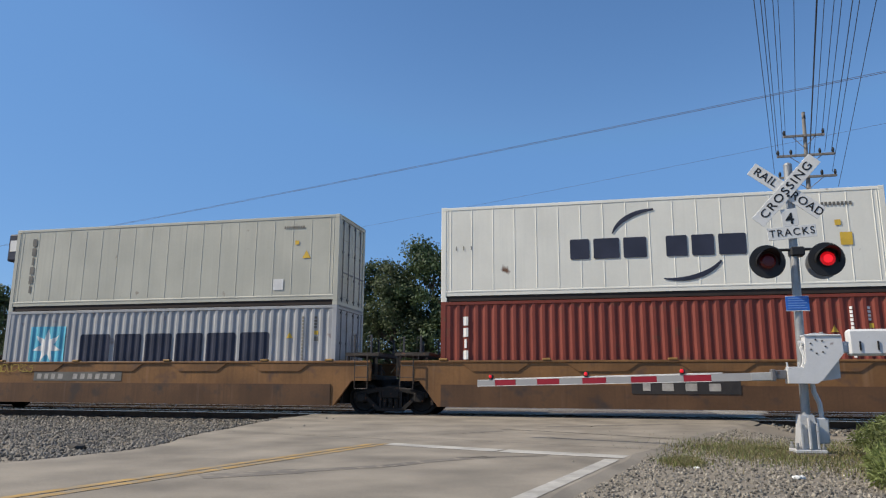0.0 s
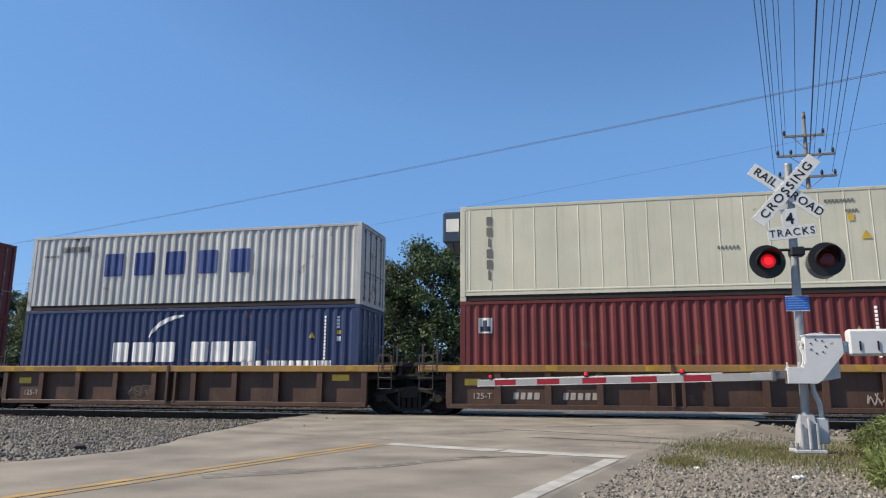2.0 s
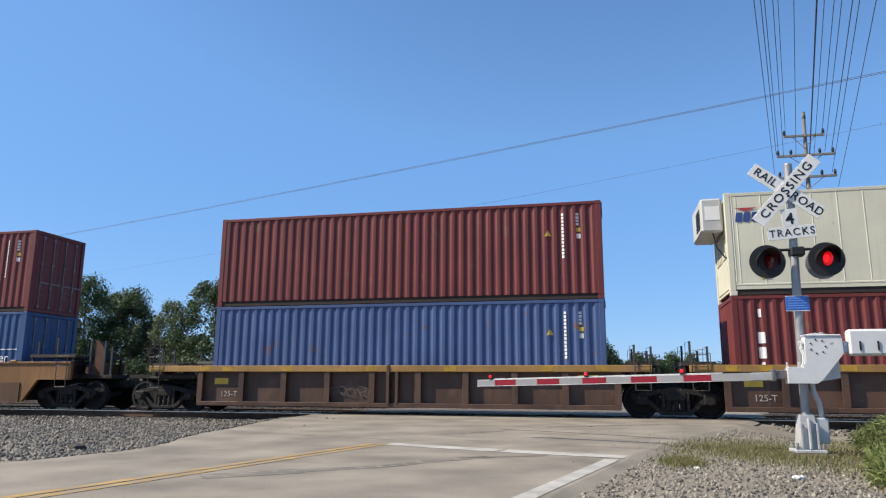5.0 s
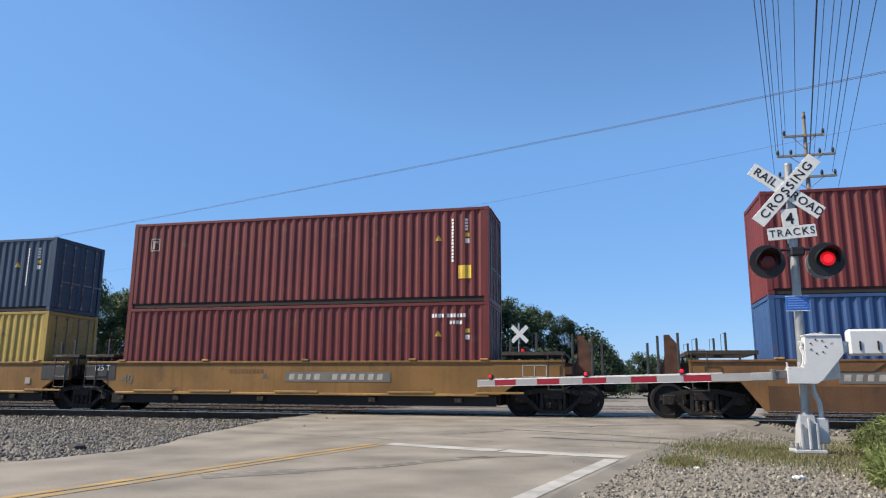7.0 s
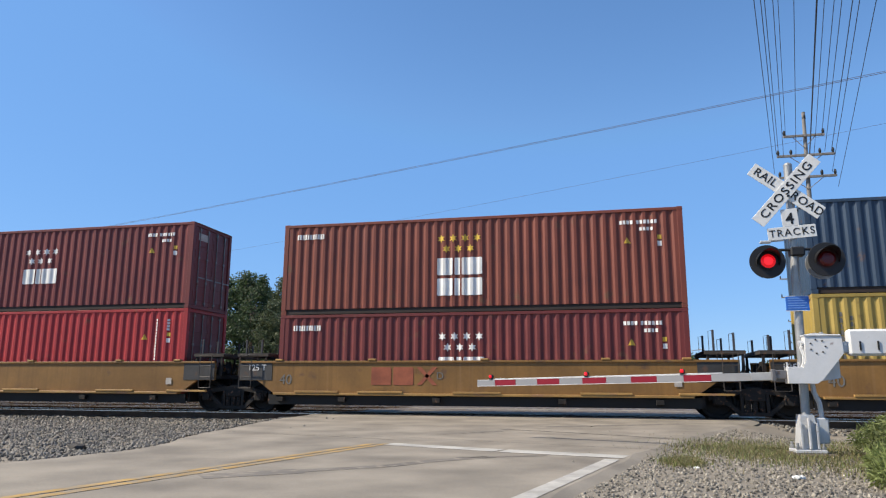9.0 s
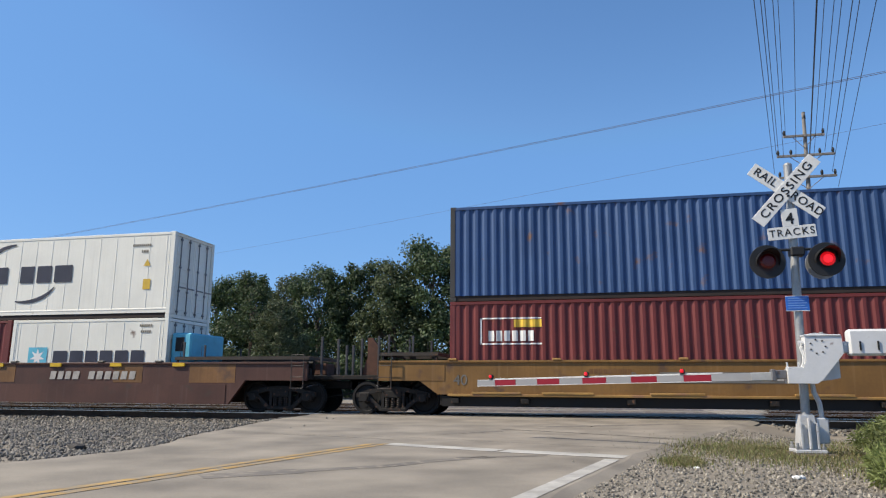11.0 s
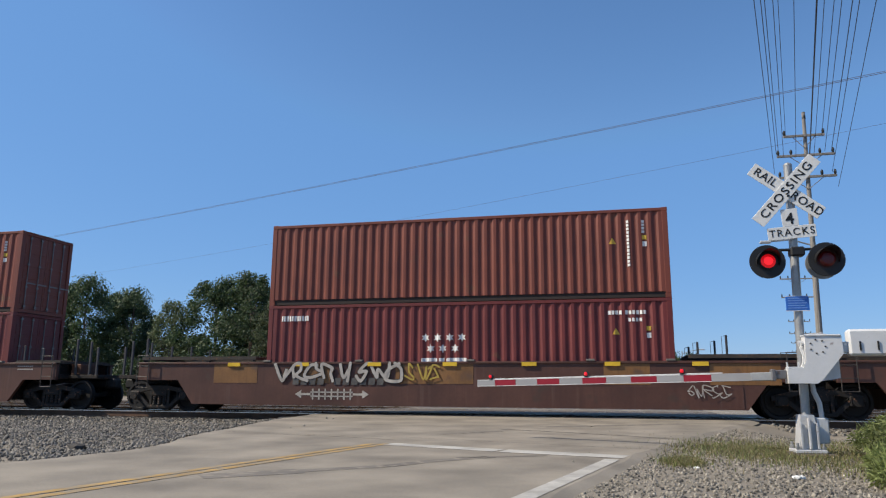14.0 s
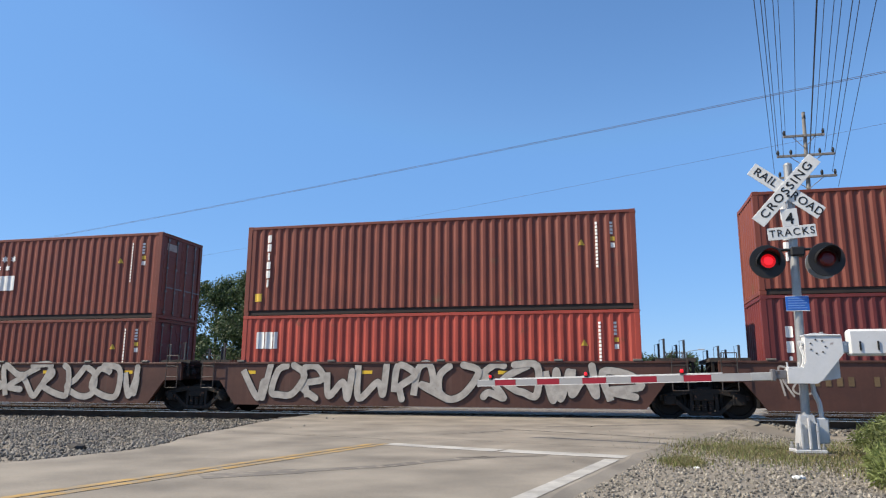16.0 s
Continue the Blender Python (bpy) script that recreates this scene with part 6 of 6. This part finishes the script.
        x -= 0.412
    part("stripe", Shape().box(x - 0.36, x, -0.02, 0.02, -0.05, 0.05, 0.003), M["gate_silver"], arm, "silver reflective stripe")
    part("arm_edge", Shape().box(x - 0.36, -0.86, -0.022, 0.022, 0.05, 0.058).box(x - 0.36, -0.86, -0.022, 0.022, -0.058, -0.05), M["white_paint"], arm, "white edge strip")
    part("wire_clip", Shape().box(x + 0.1, x + 0.11, -0.01, 0.01, 0.058, 0.085).path([(x - 0.1, 0, 0.066), (-0.7, 0, 0.068)], 0.007, 5), M["white_paint"], arm)
    for xl in (x - 0.08, x + 1.72, x + 3.28):
        lp = part("gate_lamp", Shape().box(xl - 0.03, xl + 0.03, -0.03, 0.03, 0.058, 0.09).tube((xl, -0.035, 0.112), (xl, 0.035, 0.112), 0.034, 14), M["black"], arm, "small red gate lamp")
        part("lens", Shape().lathe([(-0.055, 0.015), (-0.046, 0.026), (-0.036, 0.032)], (xl, 0, 0.112), "y", 14), M["lens_small"], lp)


def build_far_signal():
    x, y = -5.45, 44.0
    s = thing("far_crossing_signal", "crossing signal seen from behind across the tracks", "signal", (x, y, -0.1))
    part("mast", Shape().tube((0, 0, 0), (0, 0, 4.9), 0.06, 10), M["galv"], s)
    for a in (45, -45):
        o = part("crossbuck_board", board(Shape(), 1.35, 0.25), M["sign_white"], s, "back of the crossbuck board", at=(0.05, -0.08 - 0.01 * (a > 0), 4.2))
        o.rotation_euler = (0, radians(a), 0)
    part("cross_arm", Shape().tube((-0.45, 0, 3.35), (0.45, 0, 3.35), 0.03, 8).lathe([(-0.04, 0.25), (0.0, 0.25)], (-0.42, 0.1, 3.2), "y", 18).lathe([(-0.04, 0.25), (0.0, 0.25)], (0.42, 0.1, 3.2), "y", 18), M["black"], s)
    part("lens", Shape().lathe([(-0.16, 0.05), (-0.14, 0.12)], (0.2, 0, 3.18), "y", 14), M["lens_small"], s, "small red lamp")
    part("case", Shape().box(0.5, 1.3, 0, 0.6, 0, 1.3, 0.02), M["galv"], s)


M["car_white"] = mat("white_car_paint", (0.72, 0.72, 0.71), rough=0.3, var=0.05, scale=2, bump=0)
M["car_silver"] = mat("silver_car_paint", (0.36, 0.37, 0.38), rough=0.3, metal=0.4, var=0.05, scale=2, bump=0)
M["car_glass"] = mat("dark_car_glass", (0.02, 0.025, 0.03), rough=0.08, var=0.05, bump=0)
M["tyre"] = mat("black_tyre", (0.015, 0.015, 0.015), rough=0.85, var=0.2)


def waiting_car(x, y, paint_name, label, turn):
    """A sedan with its nose at y = 0, along +y."""
    c = thing("car", label, "car", (x, y, road_z(y)), "cars waiting beyond the tracks", turn=turn)
    m = M[paint_name]

    def side(pts, x0, x1, taper):
        s = Shape()
        n = len(pts)
        s.v += [(x0 + (taper if z > 0.85 else 0.0), yy, z) for yy, z in pts] + [(x1 - (taper if z > 0.85 else 0.0), yy, z) for yy, z in pts]
        s.f += [list(range(n)), [n + i for i in reversed(range(n))]] + [[(i + 1) % n, i, n + i, n + (i + 1) % n] for i in range(n)]
        return s
    part("body", side([(0.08, 0.28), (0.0, 0.5), (0.1, 0.72), (1.15, 0.84), (3.7, 0.86), (4.4, 0.82), (4.5, 0.5), (4.4, 0.28)], -0.88, 0.88, 0.0), m, c)
    part("cabin", side([(1.15, 0.846), (1.85, 1.34), (3.1, 1.36), (3.75, 0.866)], -0.80, 0.80, 0.14), m, c)
    part("windscreen", Shape().quad((-0.70, 1.24, 0.90), (0.70, 1.24, 0.90), (0.60, 1.80, 1.30), (-0.60, 1.80, 1.30)), M["car_glass"], c).location.y = -0.02
    part("bumper", Shape().box(-0.85, 0.85, -0.06, 0.1, 0.3, 0.5, 0.03), m, c)
    part("grille", Shape().box(-0.42, 0.42, -0.03, 0.05, 0.52, 0.64, 0.01), M["black"], c)
    for sx in (-0.66, 0.66):
        part("headlight", Shape().box(sx - 0.17, sx + 0.17, -0.01, 0.1, 0.54, 0.68, 0.02), M["sign_white"], c, "clear headlight")
    for sx in (-0.80, 0.80):
        for yy in (0.85, 3.6):
            part("wheel", Shape().tube((sx - 0.1, yy, 0.32), (sx + 0.1, yy, 0.32), 0.32, 16), M["tyre"], c)


def build_far_side():
    waiting_car(3.3, 50.0, "car_white", "white sedan waiting at the far gate", -12)
    waiting_car(6.6, 62.0, "car_silver", "silver sedan waiting behind another car", -12)
    p = thing("street_lamp", "pale street lamp with a long arm beside the far road", "street lamp", (14.1, 150.0, -0.4))
    part("pole", Shape().tube((0, 0, 0), (0, 0, 8.9), 0.14, 10, 0.09), M["galv"], p)
    part("arm", Shape().path([(0, 0, 8.2), (1.6, 0, 8.8), (3.2, 0, 9.05)], 0.07, 6), M["galv"], p)
    part("lamp_head", Shape().box(3.0, 4.3, -0.2, 0.2, 8.98, 9.22, 0.06), M["aluminium"], p)


# ---- poles and wires ----
def sag(a, b, d, n=16):
    return [tuple(Vector(a).lerp(Vector(b), i / n) - Vector((0, 0, 4 * d * (i / n) * (1 - i / n)))) for i in range(n + 1)]


def utility_pole(x, y, h, arms, label, turn=0, lean=0.0):
    p = thing("utility_pole", label, "utility pole", (x, y, -0.3), "utility poles", turn=turn)
    part("pole", Shape().tube((-lean, 0, 0), (lean * 0.6, 0, h), 0.18, 12, 0.085), M["pole_wood"], p)
    part("pole_cap", Shape().tube((lean * 0.6, 0, h - 0.35), (lean * 0.6, 0, h + 0.03), 0.1, 10, 0.07), M["sign_black"], p)
    pts = []
    for z, half in arms:
        a = part("cross_arm", Shape().box(-half, half, -0.2, -0.1, z - 0.06, z + 0.06, 0.01), M["pole_wood"], p)
        part("brace", Shape().path([(-half * 0.55, -0.15, z - 0.05), (0, -0.12, z - 0.65), (half * 0.55, -0.15, z - 0.05)], 0.02), M["pole_wood"], p)
        for k in (-0.94, 0.94) if half < 1.1 else (-0.95, -0.5, 0.5, 0.95):
            part("insulator", Shape().lathe([(0.06, 0.03), (0.1, 0.06), (0.2, 0.075), (0.3, 0.05), (0.34, 0.02)], (k * half, -0.15, z), "z", 8), M["sign_black"], a)
            pts.append((x + k * half, y - 0.15, z + 0.05))
    return p, pts


def build_poles():
    p, pts = utility_pole(10.15, 38.0, 15.25, [(13.95, 0.98), (12.9, 1.36), (11.75, 1.36)], "tall wooden utility pole with three crossarms beyond the tracks", lean=0.2)
    # wires run from the pole towards and over the camera
    for x, z, r in ((8.61, 11.7, 0.012), (8.77, 12.66, 0.013), (8.88, 12.66, 0.012), (9.11, 12.58, 0.012), (9.29, 13.73, 0.011), (9.69, 12.48, 0.012), (10.28, 12.13, 0.027),
                    (10.5, 12.27, 0.011), (10.99, 13.6, 0.013), (11.06, 12.74, 0.012), (11.36, 12.72, 0.015), (11.31, 11.65, 0.012), (11.52, 10.86, 0.011)):
        s = Shape().path(sag((x, 37.85, z), (x - 0.235 * 51.85, -14.0, z - 0.1), 0.25, 24), r, 5)
        w = tagged(new("power_line", s.mesh("power_line", M["wire"])), "dark overhead power line", "power line", "overhead lines")
    for x, y, h in ((18.9, 78, 13), (29.4, 122, 12.5), (40.6, 170, 12)):
        q, _ = utility_pole(x, y, h, [(h - 0.7, 1.6), (h - 2.6, 1.6)], "distant wooden utility pole along the road")
        part("transformer", Shape().tube((0.4, 0, h - 3.6), (0.4, 0, h - 2.7), 0.25, 12), M["galv"], q)
    lt = part("lamp_arm", Shape().path([(0.0, 0, 8.2), (-1.0, 0, 8.55), (-2.0, 0, 8.5)], 0.04), M["galv"], p)
    part("lamp_head", Shape().box(-2.5, -1.95, -0.12, 0.12, 8.4, 8.54, 0.04), M["aluminium"], lt)
    utility_pole(-108.1, 91.4, 22.2, [(21.2, 0.9)], "tall wooden pole far along the trees")
    utility_pole(35.1, 26.4, 16.6, [(15.5, 0.9)], "tall wooden pole beside the tracks")
    # pair of cables across the sky behind the train
    for off, m, r in ((0.0, "wire_far", 0.015), (0.55, "wire_far", 0.013)):
        a, b = (-108.0, 91 + off, 21.0 + off * 0.55), (35.0, 26 + off, 15.3 + off * 0.5)
        tagged(new("cable", Shape().path(sag(a, b, 0.6, 40), r, 5).mesh("cable", M[m])), "thin cable high across the sky", "cable", "overhead lines")
    tagged(new("cable", Shape().path(sag((-108.0, 91.3, 15.0), (35.0, 26.3, 14.0), 1.45, 40), 0.007, 5).mesh("cable", M["wire_far"])), "thin cable high across the sky", "cable", "overhead lines")


# ---- trees ----
def tree_meshes(seed, h, rx, m, leafs=2600, leaf=0.34):
    r = random.Random(seed)
    tr, lf = Shape(), Shape()
    tr.tube((0, 0, 0), (0.1, 0, h * 0.45), 0.035 * h * 0.5, 8, 0.02 * h * 0.5).tube((0.1, 0, h * 0.45), (0, 0.1, h * 0.85), 0.02 * h * 0.5, 7, 0.03)
    clumps = []
    for i in range(84):
        a = r.uniform(0, 6.283)
        u = r.uniform(0.12, 1.0)
        rad = rx * math.sin(math.pi * min(0.94, 0.22 + 0.74 * u)) ** 0.7 * r.uniform(0.45, 0.95)
        c = Vector((rad * math.cos(a), rad * math.sin(a), h * (0.02 + 0.90 * u)))
        clumps.append((c, r.uniform(0.10, 0.24) * rx + 0.25))
        if i % 3 == 0:
            tr.tube((0.05, 0, c.z * 0.7), tuple(c), 0.07, 5, 0.02, caps=False)
    for k in range(leafs):
        c, s = clumps[k % len(clumps)]
        d = Vector((r.gauss(0, 1), r.gauss(0, 1), r.gauss(0, 1))).normalized()
        p = c + Vector((d.x, d.y, d.z * 1.05)) * s * (r.uniform(0.35, 1.05) if k % 7 else r.uniform(1.0, 1.5))
        nrm = (d + Vector((r.gauss(0, 0.6), r.gauss(0, 0.6), r.gauss(0, 0.6)))).normalized()
        e = nrm.orthogonal().normalized()
        e = Matrix.Rotation(r.uniform(0, 6), 3, nrm) @ e
        g = nrm.cross(e)
        q = leaf * r.uniform(0.55, 1.25)
        lf.quad(p - e * q * 0.5, p + g * q * 0.33, p + e * q * 0.5, p - g * q * 0.33)
    me = bpy.data.meshes.new("crown")
    me.from_pydata(lf.v, [], lf.f)
    me.materials.append(M[m])
    return tr.mesh("trunk", M["bark"]), me


def build_trees():
    r = random.Random(5)
    kinds = [tree_meshes(1, 16, 4.6, "leaf", 19000, 0.30), tree_meshes(2, 14, 4.0, "leaf_pale", 15000, 0.27), tree_meshes(3, 15, 5.2, "leaf", 20000, 0.30), tree_meshes(4, 7, 3.0, "leaf", 5000, 0.32), tree_meshes(6, 4, 2.4, "leaf", 3500, 0.26)]
    hs = [16, 14, 15, 7, 4]

    def tree(k, x, y, h, label="leafy green deciduous tree beyond the railway"):
        t = thing("tree" if k < 4 else "shrub", label, "tree" if k < 4 else "shrub", (x, y, -0.35), "trees beyond the tracks", turn=r.uniform(0, 360))
        sc = h / hs[k]
        t.scale = (sc * r.uniform(0.9, 1.1), sc * r.uniform(0.9, 1.1), sc)
        part("trunk", kinds[k][0], None, t)
        part("crown", kinds[k][1], None, t)
    # the belt of trees behind the tracks: place and height
    for k, x, y, h in ((2, -18.7, 75, 18.0), (0, -16.6, 77, 15.2), (1, -22.8, 74, 15.6), (0, -27.5, 77, 16.4), (2, -32.5, 76, 15.6), (1, -37.5, 78, 15.0), (0, -42.5, 79, 15.4),
                       (3, -10.5, 80, 10.5), (2, -8.0, 84, 11.0), (0, -5.2, 86, 10.2), (3, -2.6, 86, 8.2), (3, -0.8, 88, 6.6),
                       (2, -48.0, 80, 15.2), (1, -54.0, 80, 12.4), (0, -60.0, 80, 13.4), (2, -66.5, 79, 15.6), (1, -73.0, 79, 15.8), (0, -80.0, 80, 15.0), (2, -87, 82, 16), (0, -95, 84, 15.5), (1, -103, 86, 15), (2, -112, 86, 16),
                       (1, -25.0, 84, 16.0), (0, -35, 88, 15), (2, -45, 90, 13.5), (0, -12.5, 90, 13.0), (2, -70, 92, 16), (1, -85, 95, 16),
                       (0, -33.5, 62, 12.6), (1, -29.5, 60, 9.5)):
        tree(k, x, y, h)
    for i in range(44):
        x = -104 + i * 2.35 + r.uniform(-0.8, 0.8)
        tree(4, x, r.uniform(64, 72), r.uniform(2.6, 5.0), "low green shrub under the trees")
    for i in range(30):
        tree(4, -104 + i * 3.4 + r.uniform(-0.8, 0.8), r.uniform(88, 96), r.uniform(4.5, 7.0), "green shrub behind the trees")
    # far, low trees along the road
    for k, x, y, h in ((3, 8, 150, 6.5), (3, 13, 160, 7.0), (0, 19, 190, 9.0), (3, 24, 170, 7.2), (2, 30, 210, 9), (3, 4, 165, 6), (3, 38, 190, 8), (2, 48, 200, 10), (0, 60, 190, 12), (1, 72, 180, 12), (3, 3.0, 120, 4.8), (3, 17, 140, 5), (3, 5.5, 150, 8.4), (3, 8.5, 152, 8.0), (3, 12.5, 156, 8.8), (3, 16.5, 158, 8.6), (3, 1.0, 140, 7.0), (3, 20.5, 160, 6.2)):
        tree(k, x, y, h, "low distant tree beside the road")


# ---- movement ----
def motions():
    """The train rolls past and the crossing lamps flash in turn."""
    times = [i * 1.0 for i in range(17)]
    for ob, m in MOVING:
        walk(ob, [(t, Matrix.Translation((run(t), 0, 0)) @ m) for t in times])
    # lamps: a half period of 0.69 s; the drum turns its dark lens forward in 0.1 s
    for ob, side, at in LENSES:
        rows = []
        k = 0
        lit = side == 1
        ang = 0.0 if lit else 180.0
        rows.append((0.0, pose(*at, 0, 0, ang)))
        t = 0.15
        while t < 16.2:
            for dt, da in ((-0.05, 0), (-0.0167, 60), (0.0167, 120), (0.05, 180)):
                if 0 < t + dt < 16.0:
                    rows.append((t + dt, pose(*at, 0, 0, ang + da)))
            ang += 180
            t += 0.69
        rows.append((16.0, pose(*at, 0, 0, ang if t - 0.69 < 15.96 else ang - 180)))
        walk(ob, rows)
    # wheels
    spin = [(f / FPS, -math.degrees(run(f / FPS) / WHEEL_R)) for f in range(0, int(16 * FPS) + 1)]
    for ob in WHEELS:
        at = tuple(ob.location)
        walk(ob, [(t, pose(*at, 0, -a, 0)) for t, a in spin])


build_ground()
build_signal()
build_far_signal()
build_far_side()
build_poles()
build_trees()
build_weeds()
build_train()
motions()
